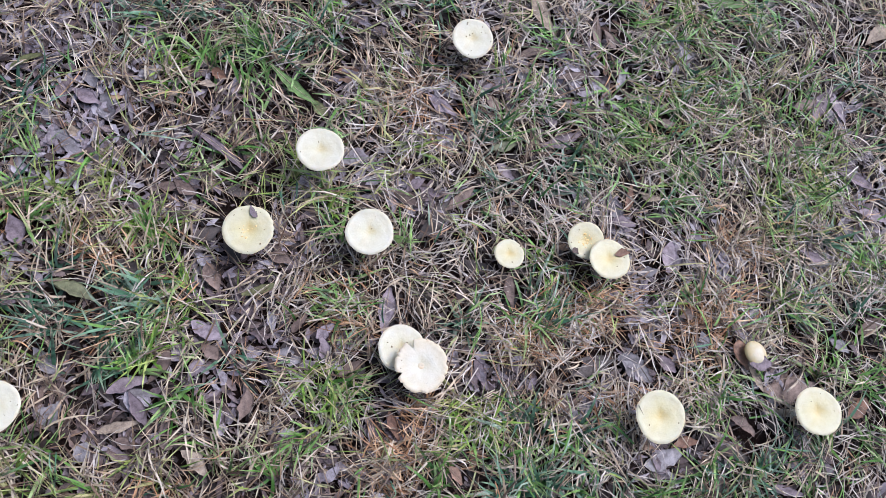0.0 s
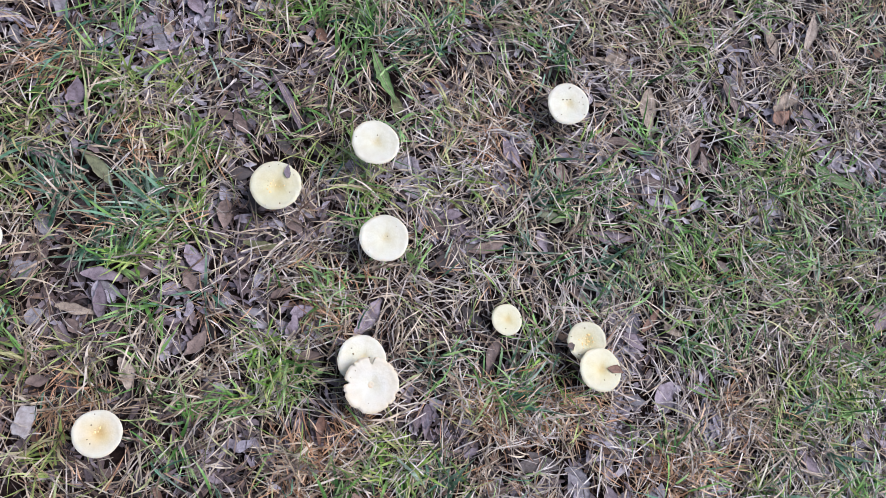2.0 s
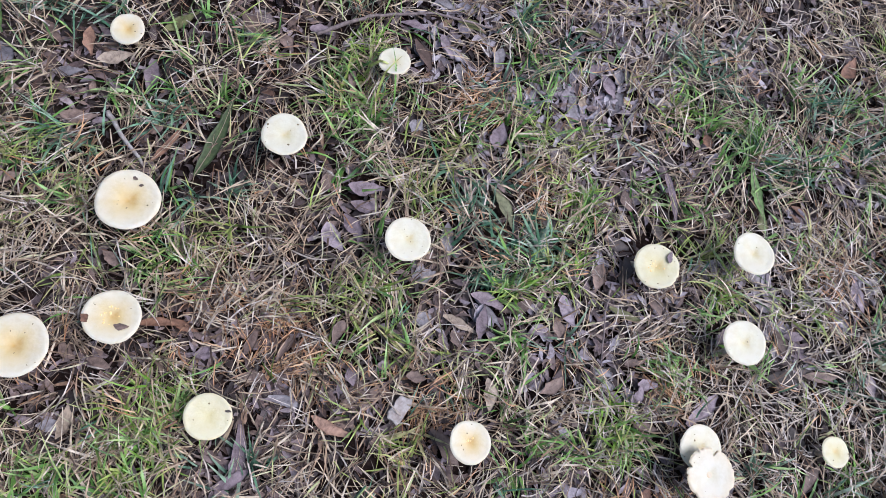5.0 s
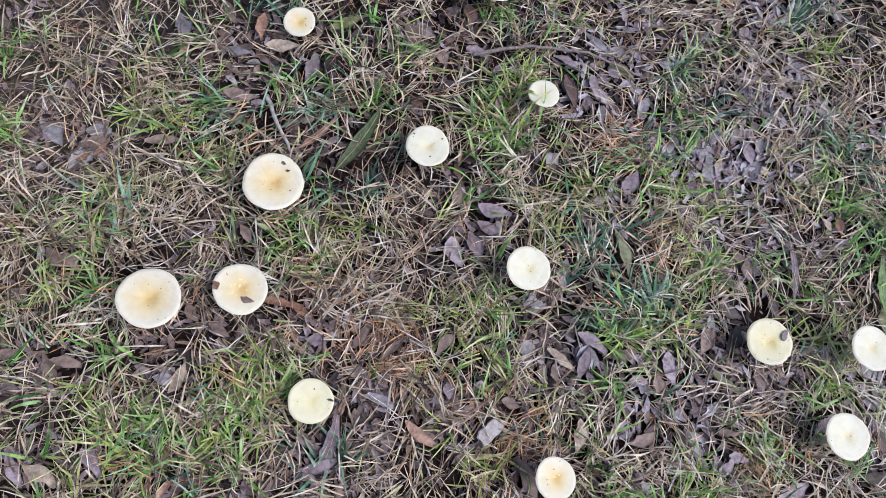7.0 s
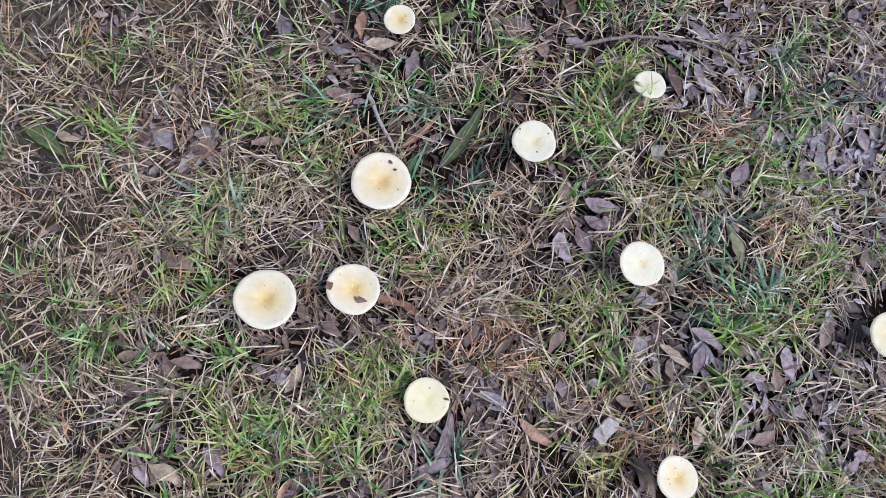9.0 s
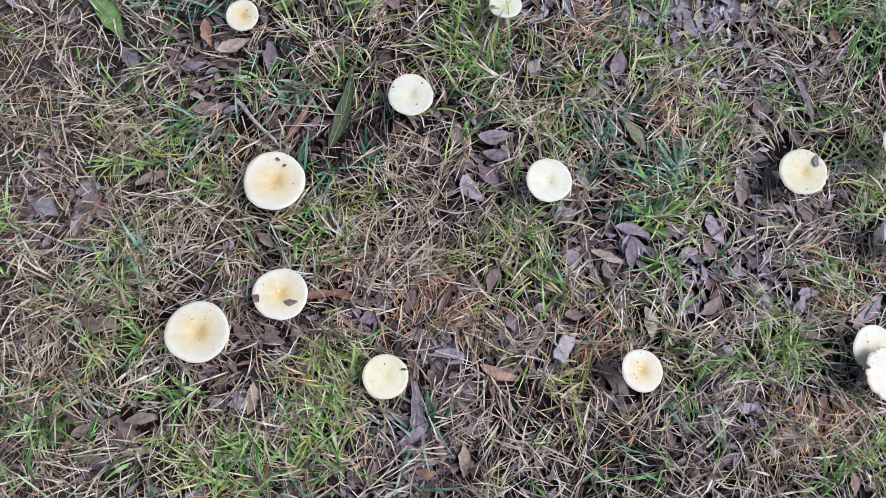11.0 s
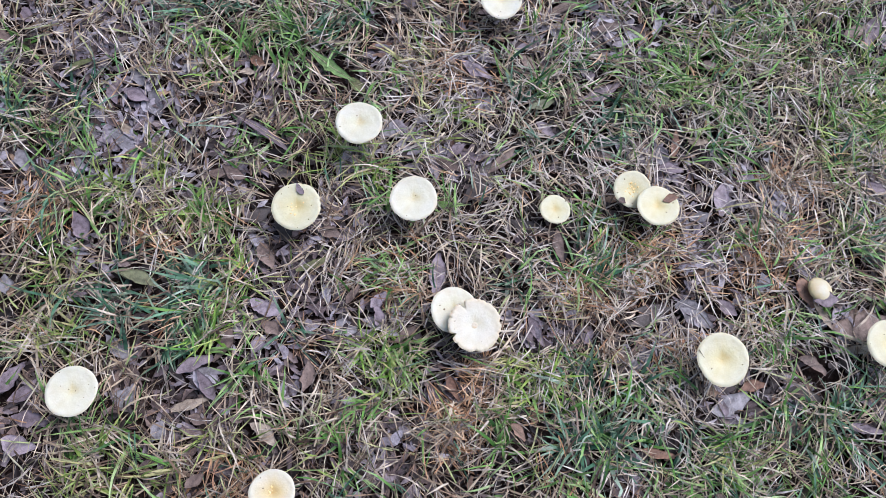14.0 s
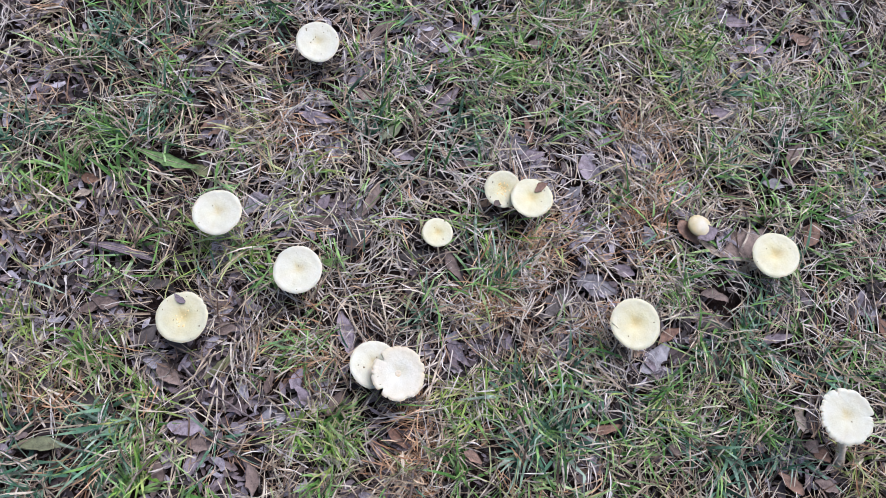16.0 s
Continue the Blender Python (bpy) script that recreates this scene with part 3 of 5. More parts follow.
strew("tan", [
    (-0.437, 0.206, 22, 0.022, 0.010),
    (-0.038, 0.544, -44, 0.082, 0.026),
    (-0.210, -0.263, -21, 0.043, 0.018),
    (-0.313, -0.259, 40, 0.052, 0.013),
    (-0.558, 0.062, -29, 0.031, 0.012),
    (0.489, 0.784, 60, 0.067, 0.024),
    (0.219, 0.335, 18, 0.029, 0.012),
    (-0.792, -1.038, 66, 0.037, 0.014),
    (-0.861, -0.568, 80, 0.051, 0.019),
    (-0.390, -0.777, 143, 0.043, 0.018),
    (-0.300, -0.954, 49, 0.049, 0.019),
    (-0.179, -0.573, 149, 0.041, 0.015),
    (0.562, -0.098, -75, 0.038, 0.014),
    (-0.136, 0.562, -117, 0.038, 0.019),
    (0.001, 0.796, -29, 0.060, 0.017),
    (0.030, 0.858, -62, 0.086, 0.017),
    (0.088, 0.731, -102, 0.047, 0.021),
])
strew("grey", [
    (-0.208, 0.199, 61, 0.043, 0.022),
    (-0.576, 0.051, 36, 0.037, 0.013),
    (0.357, -0.015, 42, 0.055, 0.025),
    (-0.313, -0.216, 18, 0.055, 0.009),
    (-0.341, -0.306, 82, 0.029, 0.019),
    (0.358, 0.286, -100, 0.036, 0.018),
    (0.178, 0.292, -49, 0.045, 0.022),
    (0.283, 0.081, -11, 0.048, 0.024),
    (0.356, 0.153, -79, 0.021, 0.015),
    (-0.032, 0.436, -47, 0.025, 0.017),
    (0.227, -0.003, 59, 0.031, 0.019),
    (-0.797, -0.075, 33, 0.059, 0.012),
    (-0.391, -0.792, 69, 0.033, 0.014),
    (-0.730, -0.870, -48, 0.057, 0.024),
    (-0.768, -0.910, 32, 0.053, 0.024),
    (-0.762, -0.845, 78, 0.034, 0.020),
    (-0.166, -0.100, 23, 0.040, 0.022),
    (-0.601, -0.014, 108, 0.029, 0.022),
])
strew("grey", [
    (-0.557, 0.044, -16, 0.047, 0.020),
    (-0.541, 0.114, 131, 0.043, 0.024),
    (-0.583, 0.148, -57, 0.037, 0.023),
    (-0.520, 0.188, 63, 0.038, 0.022),
    (-0.675, -0.031, -42, 0.039, 0.018),
    (-0.612, -0.198, -59, 0.027, 0.020),
    (-0.307, -0.516, 49, 0.046, 0.014),
    (-0.398, -0.277, 76, 0.034, 0.025),
    (-0.923, -0.710, 12, 0.045, 0.025),
    (-0.865, -0.635, 72, 0.043, 0.014),
    (0.538, 0.432, -14, 0.036, 0.016),
    (0.675, 0.328, -36, 0.031, 0.015),
    (0.562, 0.247, -13, 0.036, 0.016),
    (0.254, 0.226, 35, 0.032, 0.014),
    (0.364, 0.166, -54, 0.026, 0.015),
    (0.166, 0.489, 41, 0.030, 0.013),
    (-0.022, 0.729, -8, 0.045, 0.020),
    (0.210, 0.733, -62, 0.041, 0.016),
])
strew("grey", [
    (0.192, 0.589, 19, 0.040, 0.022),
    (-0.086, 0.282, -67, 0.039, 0.016),
    (0.271, 0.092, 13, 0.037, 0.021),
])
strew("olive", [
    (-0.014, 0.308, 39, 0.043, 0.014),
    (-0.443, -0.133, 0, 0.058, 0.016),
    (-0.234, -0.028, 43, 0.054, 0.010),
    (-0.668, 0.126, 53, 0.044, 0.010),
    (-0.740, -0.050, 42, 0.048, 0.015),
    (-0.460, -0.130, 5, 0.050, 0.014),
    (-0.884, 0.185, 79, 0.053, 0.012),
    (-0.890, -0.463, 104, 0.057, 0.018),
])
strew("brown", [
    (-0.169, -0.344, 14, 0.060, 0.020),
    (-0.027, 0.477, 43, 0.064, 0.014),
    (0.056, 0.474, 6, 0.058, 0.015),
    (0.095, 0.266, 9, 0.037, 0.015),
    (0.202, 0.354, 20, 0.035, 0.014),
    (-0.257, -0.131, -20, 0.032, 0.017),
    (-0.297, -0.274, 2, 0.024, 0.013),
    (-0.110, 0.174, -9, 0.040, 0.018),
    (-0.168, -0.051, 76, 0.029, 0.011),
    (0.402, 0.599, 45, 0.045, 0.019),
    (-0.054, 0.371, -18, 0.033, 0.017),
    (-0.041, 0.209, -115, 0.056, 0.016),
    (0.072, 0.550, 141, 0.036, 0.013),
    (0.599, 0.297, -124, 0.050, 0.020),
    (-0.307, -0.174, -95, 0.049, 0.014),
    (-0.187, -0.174, -78, 0.040, 0.017),
    (-0.082, -0.076, -123, 0.035, 0.012),
    (0.451, 0.072, -13, 0.040, 0.014),
    (-0.229, 0.019, -2, 0.034, 0.017),
])
strew("brown", [
    (-0.391, 0.056, -8, 0.036, 0.017),
    (-0.716, -0.145, 0, 0.057, 0.016),
    (-0.849, -0.367, 28, 0.049, 0.020),
    (-0.792, -0.640, 71, 0.053, 0.019),
    (-0.412, 0.049, -160, 0.029, 0.013),
    (-0.799, 0.135, -19, 0.037, 0.015),
    (-0.299, -0.042, -42, 0.043, 0.021),
    (-0.849, 0.195, 148, 0.051, 0.016),
    (-0.356, -0.548, 77, 0.032, 0.015),
    (-0.396, -0.530, 136, 0.033, 0.014),
    (-0.442, -0.715, 46, 0.033, 0.014),
    (-0.434, -0.909, 68, 0.040, 0.015),
    (-0.225, -0.913, 52, 0.034, 0.015),
    (-0.365, -0.419, -46, 0.035, 0.015),
    (-0.269, -0.345, 57, 0.027, 0.015),
    (-0.373, -0.490, -58, 0.046, 0.011),
    (-0.575, -0.356, 136, 0.037, 0.016),
    (-0.730, -0.758, 82, 0.049, 0.015),
])
strew("brown", [
    (-0.580, -0.913, 36, 0.039, 0.018),
    (-0.742, -0.851, 92, 0.035, 0.024),
    (-0.933, -0.639, 20, 0.045, 0.020),
    (-0.574, -0.663, 23, 0.028, 0.014),
    (-0.473, -0.748, 23, 0.028, 0.014),
    (-0.572, -0.893, 31, 0.035, 0.014),
    (-0.436, -0.932, 22, 0.038, 0.015),
    (-0.463, -0.982, 93, 0.033, 0.013),
    (0.573, -0.135, -53, 0.021, 0.018),
    (0.379, -0.139, -17, 0.024, 0.014),
    (0.324, 0.186, -144, 0.022, 0.014),
    (0.585, -0.188, -26, 0.034, 0.015),
    (0.025, 0.666, -23, 0.065, 0.016),
    (0.045, 0.465, 31, 0.055, 0.014),
    (0.050, 0.557, -70, 0.065, 0.014),
    (-0.077, 0.773, 17, 0.034, 0.020),
    (0.417, 0.530, 31, 0.037, 0.014),
    (0.077, 0.112, -61, 0.049, 0.014),
])
strew("dark", [
    (0.221, 0.059, 48, 0.058, 0.020),
    (-0.063, 0.178, -107, 0.055, 0.019),
    (-0.406, -0.072, 180, 0.036, 0.019),
    (0.019, 0.127, 3, 0.043, 0.018),
    (-0.296, 0.001, 142, 0.044, 0.019),
    (-0.328, 0.082, 3, 0.033, 0.015),
    (-0.421, -0.990, 55, 0.042, 0.014),
    (-0.339, 0.010, 43, 0.044, 0.019),
    (0.449, 0.031, 2, 0.051, 0.016),
    (0.444, -0.024, -93, 0.059, 0.014),
    (0.225, 0.072, 23, 0.051, 0.018),
])
strew("green", [
    (0.221, 0.708, 19, 0.075, 0.016),
])

strew("grey", [
    (0.322, 0.810, 32, 0.036, 0.024), (0.285, 0.945, 60, 0.051, 0.026), (0.115, 0.501, 88, 0.049, 0.012),
    (-0.671, -0.101, -17, 0.033, 0.015), (0.012, 0.694, 12, 0.041, 0.020), (-0.433, -0.223, -19, 0.049, 0.018),
])
strew("brown", [
    (-0.871, -0.272, -8, 0.043, 0.020), (-0.803, -0.331, 6, 0.032, 0.018), (0.203, 0.461, 20, 0.028, 0.014),
    (-0.705, -0.263, -24, 0.035, 0.012),
])
strew("rust", [(0.100, 0.714, 82, 0.039, 0.022), (-0.462, 0.525, 117, 0.048, 0.024)])
strew("tan", [(-0.149, 0.539, 21, 0.028, 0.014)])
strew("mauve", [
    (-0.805, -0.274, 54, 0.038, 0.016), (0.456, 0.621, -43, 0.056, 0.016), (0.135, 0.747, -20, 0.046, 0.018),
    (0.517, 0.514, -2, 0.061, 0.018), (0.536, 0.013, 11, 0.046, 0.012), (-0.262, -0.159, 82, 0.032, 0.014),
])

# single leaves with a shape of their own
put_leaf("green", -0.326, 0.259, -17, 0.092, 0.015, 0.028, curl=0.5, rib=True, label="fresh green leaf with a browned torn end")
put_leaf("olive", -0.282, 0.246, -22, 0.036, 0.016, 0.020, curl=0.5)
put_leaf("deep", -0.692, -0.478, 137, 0.134, 0.020, 0.026, curl=0.5, rib=True, label="long olive-green gum leaf with a dark rib")
put_leaf("deep", -0.790, -1.071, 43, 0.082, 0.021, 0.022, curl=0.5, rib=True)
put_leaf("green", -0.995, -0.711, 8, 0.096, 0.030, 0.024, curl=0.5, rib=True, label="broad fresh green leaf with tan blotches")
put_leaf("brown", 0.500, 0.154, 30, 0.088, 0.036, 0.014, lobed=True, label="lobed dry brown leaf beside a mushroom")
put_leaf("rust", 0.414, 0.162, -55, 0.044, 0.022, 0.034, label="orange-rust dead leaf against a young mushroom")
put_leaf("tan", 0.447, 0.143, -38, 0.046, 0.009, 0.022, label="narrow curled tan leaf beside a young mushroom")
put_leaf("mauve", 0.435, 0.156, 23, 0.034, 0.021, 0.049, curl=0.5, label="mauve-brown leaf scrap draped over a young mushroom")
put_leaf("olive", 0.562, -0.100, 76, 0.046, 0.013, 0.016, curl=0.5)
put_leaf("rust", 0.585, -0.147, -29, 0.034, 0.016, 0.014)
put_leaf("dark", -0.059, 0.161, 68, 0.074, 0.020, 0.012, curl=0.5, label="long dark olive-grey leaf half under straw")


# ---- leaf scraps that lie on caps ----
def scrap(look_, x, y, z, turn, length, width, label):
    me, _ = leaf_mesh(length, width, LEAF[look_], LEAF_RNG, False, 0.4)
    ob = new("leaf_scrap", me)
    ob.location, ob.rotation_euler = (x, y, z), (0.05, -0.04, radians(turn))
    tagged(ob, label, "leaf scrap", "scraps on caps")


scrap("mauve", -0.283, 0.053, 0.0612, 140, 0.018, 0.007, "grey-brown leaf scrap stuck to a mushroom cap")
scrap("brown", -0.469, -0.669, 0.0575, 60, 0.019, 0.007, "torn dark grey-brown leaf scrap on a cap")
scrap("rust", -0.494, -0.7065, 0.0626, 20, 0.013, 0.009, "tan-brown leaf scrap on a cap rim")
scrap("brown", -0.652, -0.594, 0.0584, 30, 0.007, 0.004, "brown leaf crumb on a cap")
scrap("brown", -0.640, -0.590, 0.0577, 70, 0.006, 0.002, "brown leaf crumb on a cap")
scrap("rust", 0.195, 0.214, 0.0664, 32, 0.022, 0.010, "brown leaf scrap over a cap rim")
scrap("brown", 0.135, 0.193, 0.0557, -30, 0.011, 0.008, "brown leaf scrap on a cap")
scrap("dark", -0.319, -0.584, 0.0505, 60, 0.008, 0.002, "dark leaf crumb on a cap rim")


# ---- single blades that lie across caps ----
def lone_blade(points, width, material, label):
    p = np.asarray(points, float)
    s = np.linspace(0, 1, 9)
    k = np.linspace(0, 1, len(p))
    q = np.stack([np.interp(s, k, p[:, i]) for i in range(3)], -1)
    d = np.gradient(q, axis=0)
    side = np.stack([-d[:, 1], d[:, 0], 0 * d[:, 0]], -1)
    side /= np.linalg.norm(side, axis=1)[:, None]
    h = 0.5 * width * np.clip(1.1 - s ** 2.5, 0.08, 1)[:, None]
    v = np.stack([q - side * h, q + (0, 0, -0.0004), q + side * h], 1).reshape(-1, 3)
    me = sheet("grass_blade", v, grid_faces(9, 3), material, np.repeat(s, 3))
    tagged(new("grass_blade", me), label, "grass blade", "blades over caps")


lone_blade([(-0.640, -0.262, 0.004), (-0.668, -0.240, 0.060), (-0.684, -0.222, 0.076), (-0.699, -0.190, 0.074)], 0.0035, LIME, "yellow-green grass blade lying across a small cap")
lone_blade([(-0.640, -0.226, 0.004), (-0.662, -0.216, 0.055), (-0.690, -0.205, 0.076), (-0.722, -0.196, 0.070)], 0.0026, GREEN, "thin green grass blade lying across a small cap")
lone_blade([(-0.712, -0.250, 0.004), (-0.708, -0.238, 0.055), (-0.702, -0.222, 0.074), (-0.690, -0.205, 0.060)], 0.0050, LIME, "broad lime grass blade touching a small cap")
lone_blade([(0.279, 0.024, 0.0825), (0.288, 0.016, 0.0812), (0.297, 0.013, 0.0800), (0.305, 0.015, 0.0785)], 0.0010, SHADED_THATCH, "dead grass strand stuck to a cap")


# ---- sticks ----
def stick(points, r, material, label, seed, name="twig"):
    rng = np.random.default_rng(seed)
    p = np.asarray(points, float)
    s = np.linspace(0, len(p) - 1, 7 * (len(p) - 1) + 1)
    line = np.stack([np.interp(s, np.arange(len(p)), p[:, i]) for i in range(3)], -1)
    line[:, :2] += rng.normal(0, 0.0006, (len(line), 2))
    line[:, 2] += lie(line[:, 0], line[:, 1])
    rad = r * (1 - 0.45 * np.linspace(0, 1, len(line))) * rng.uniform(0.85, 1.2, len(line))
    for a, b in zip(p[:-1], p[1:]):
        LEAF_SPOTS.append(((a[0] + b[0]) / 2, (a[1] + b[1]) / 2, math.atan2(b[1] - a[1], b[0] - a[0]), math.dist(a[:2], b[:2]), 0.007, False))
    tagged(new(name, tube(name, line, rad, material, 8)), label, "twig", "fallen twigs")


stick([(-0.794, -0.287, 0.030), (-0.793, -0.238, 0.036), (-0.791, -0.193, 0.038), (-0.770, -0.104, 0.034), (-0.745, -0.060, 0.028), (-0.721, -0.017, 0.016)], 0.0030, WOOD, "long thin grey-brown twig lying over the grass", 1)
stick([(-0.780, -0.603, 0.022), (-0.735, -0.596, 0.024), (-0.683, -0.581, 0.020)], 0.0036, PALE, "short pale weathered stick in the grass", 2)
stick([(-0.285, -0.028, 0.022), (-0.248, -0.062, 0.032), (-0.181, -0.102, 0.028)], 0.0016, WOOD, "thin brown dead stalk lying on straw", 3)


def wood_chip():
    bm = bmesh.new()
    pts = [(-0.021, -0.008), (-0.010, -0.011), (0.002, -0.0105), (0.012, -0.013), (0.021, -0.009), (0.0175, -0.001), (0.019, 0.007), (0.008, 0.010), (0.001, 0.0085), (-0.009, 0.0125), (-0.018, 0.008), (-0.0165, 0.001)]
    lo = [bm.verts.new((x, y, 0.0)) for x, y in pts]
    hi = [bm.verts.new((x * 0.94, y * 0.94, 0.004 + 0.0014 * math.sin(140 * x + 90 * y))) for x, y in pts]
    bm.faces.new(lo[::-1])
    bm.faces.new(hi)
    for i in range(len(pts)):
        bm.faces.new((lo[i - 1], lo[i], hi[i], hi[i - 1]))
    bmesh.ops.bevel(bm, geom=bm.edges[:], offset=0.0007, segments=2, affect="EDGES")
    me = bpy.data.meshes.new("wood_chip")
    bm.to_mesh(me)
    bm.free()
    me.materials.append(PALE)
    ob = new("wood_chip", me)
    ob.location, ob.rotation_euler = (-0.239, -0.383, float(lie(-0.239, -0.383)) + 0.026), (0.12, -0.1, radians(128))
    tagged(ob, "pale grey-white chip of weathered wood", "wood chip")
    LEAF_SPOTS.append((-0.239, -0.383, radians(128), 0.042, 0.024, False))


wood_chip()

# ---- the lawn's cover: patches as x, y, radius ----
# bare litter, then mid-green, blue-green and yellow-green grass, rusty and thick dry straw, fresh bright tufts
LITTER_NORTH = [
    (-0.56, 0.38, 0.052), (-0.53, 0.44, 0.074), (-0.51, 0.55, 0.054), (-0.50, 0.36, 0.051), (-0.49, 0.40, 0.041), (-0.36, 0.62, 0.043),
    (-0.35, 0.42, 0.040), (-0.27, 0.43, 0.049), (-0.14, 0.34, 0.052), (-0.12, 0.55, 0.047), (-0.06, 0.43, 0.036), (-0.03, 0.73, 0.070),
    (0.02, 0.46, 0.046), (0.03, 0.54, 0.047), (0.04, 0.85, 0.047), (0.05, 0.67, 0.060), (0.07, 0.46, 0.041), (0.13, 0.68, 0.060),
    (0.17, 0.75, 0.061), (0.19, 0.58, 0.039), (0.23, 0.76, 0.051), (0.28, 0.93, 0.077), (0.31, 0.81, 0.084), (0.34, 0.96, 0.055),
    (0.46, 0.62, 0.047), (0.50, 0.37, 0.035), (0.51, 0.54, 0.046), (0.55, 0.49, 0.055), (0.55, 0.41, 0.054), (0.56, 0.45, 0.039),
    (0.69, 0.50, 0.068),
]
LITTER_UPPER = [
    (-0.81, 0.23, 0.041), (-0.80, 0.32, 0.052), (-0.79, 0.10, 0.050), (-0.72, 0.15, 0.059), (-0.69, 0.24, 0.040), (-0.68, 0.17, 0.030),
    (-0.64, 0.16, 0.039), (-0.61, 0.27, 0.039), (-0.60, 0.32, 0.062), (-0.57, 0.15, 0.075), (-0.56, 0.21, 0.057), (-0.55, 0.09, 0.046),
    (-0.53, 0.19, 0.051), (-0.44, 0.11, 0.025), (-0.40, 0.19, 0.045), (-0.25, 0.31, 0.038), (-0.24, 0.14, 0.021), (-0.17, 0.19, 0.029),
    (-0.12, 0.18, 0.025), (-0.12, 0.28, 0.042), (-0.07, 0.19, 0.033), (0.17, 0.28, 0.038), (0.20, 0.24, 0.034), (0.25, 0.18, 0.041),
    (0.28, 0.16, 0.032), (0.30, 0.29, 0.051), (0.36, 0.29, 0.025), (0.41, 0.24, 0.033), (0.43, 0.18, 0.020), (0.49, 0.15, 0.032),
    (0.67, 0.24, 0.045),
]
LITTER_MIDDLE = [
    (-0.83, 0.01, 0.050), (-0.79, -0.08, 0.058), (-0.74, -0.03, 0.058), (-0.70, -0.11, 0.047), (-0.61, -0.02, 0.046), (-0.59, 0.07, 0.047),
    (-0.56, 0.02, 0.046), (-0.53, -0.13, 0.044), (-0.52, 0.06, 0.045), (-0.48, -0.00, 0.045), (-0.41, 0.03, 0.035), (-0.39, 0.06, 0.045),
    (-0.30, -0.04, 0.050), (-0.28, -0.13, 0.048), (-0.28, -0.02, 0.047), (-0.25, -0.02, 0.049), (-0.24, 0.07, 0.044), (-0.22, 0.03, 0.049),
    (-0.21, -0.07, 0.046), (-0.17, -0.11, 0.062), (-0.11, -0.06, 0.030), (-0.01, -0.13, 0.045), (0.07, -0.02, 0.038), (0.12, 0.00, 0.031),
    (0.23, -0.01, 0.030), (0.25, -0.15, 0.032), (0.28, 0.07, 0.047), (0.36, -0.02, 0.041), (0.43, 0.03, 0.023), (0.55, 0.07, 0.031),
    (0.69, 0.06, 0.034),
]
LITTER_LOWER = [
    (-0.87, -0.36, 0.057), (-0.87, -0.59, 0.046), (-0.83, -0.30, 0.038), (-0.70, -0.54, 0.035), (-0.53, -0.32, 0.051), (-0.50, -0.36, 0.059),
    (-0.46, -0.32, 0.042), (-0.45, -0.57, 0.046), (-0.43, -0.51, 0.040), (-0.42, -0.56, 0.047), (-0.41, -0.26, 0.025), (-0.38, -0.48, 0.039),
    (-0.34, -0.32, 0.047), (-0.32, -0.54, 0.030), (-0.32, -0.28, 0.040), (-0.31, -0.52, 0.030), (-0.31, -0.24, 0.048), (-0.30, -0.44, 0.031),
    (-0.27, -0.54, 0.030), (-0.27, -0.27, 0.028), (-0.27, -0.42, 0.038), (-0.27, -0.44, 0.030), (-0.21, -0.19, 0.029), (-0.20, -0.57, 0.036),
    (-0.16, -0.36, 0.030), (-0.11, -0.19, 0.025), (-0.07, -0.28, 0.044), (-0.06, -0.24, 0.028), (-0.02, -0.28, 0.044), (-0.01, -0.19, 0.029),
    (0.55, -0.16, 0.031),
]
LITTER_SOUTH = [
    (-1.08, -0.88, 0.052), (-0.97, -0.94, 0.041), (-0.89, -0.62, 0.043), (-0.87, -0.65, 0.046), (-0.87, -0.84, 0.035), (-0.84, -1.00, 0.032),
    (-0.79, -0.65, 0.035), (-0.79, -0.93, 0.032), (-0.79, -0.88, 0.051), (-0.76, -0.85, 0.048), (-0.74, -0.95, 0.033), (-0.72, -0.87, 0.042),
    (-0.57, -0.72, 0.032), (-0.54, -1.03, 0.029), (-0.45, -0.80, 0.030), (-0.45, -1.11, 0.028), (-0.43, -0.62, 0.038), (-0.43, -0.71, 0.038),
    (-0.42, -0.93, 0.037), (-0.41, -1.00, 0.035), (-0.39, -0.80, 0.037), (-0.32, -0.97, 0.035), (-0.30, -0.90, 0.028), (-0.27, -0.77, 0.028),
    (-0.26, -0.63, 0.029), (-0.24, -0.82, 0.028), (-0.23, -0.70, 0.036), (-0.22, -0.62, 0.036), (-0.18, -0.61, 0.035),
]
LITTER = LITTER_NORTH + LITTER_UPPER + LITTER_MIDDLE + LITTER_LOWER + LITTER_SOUTH
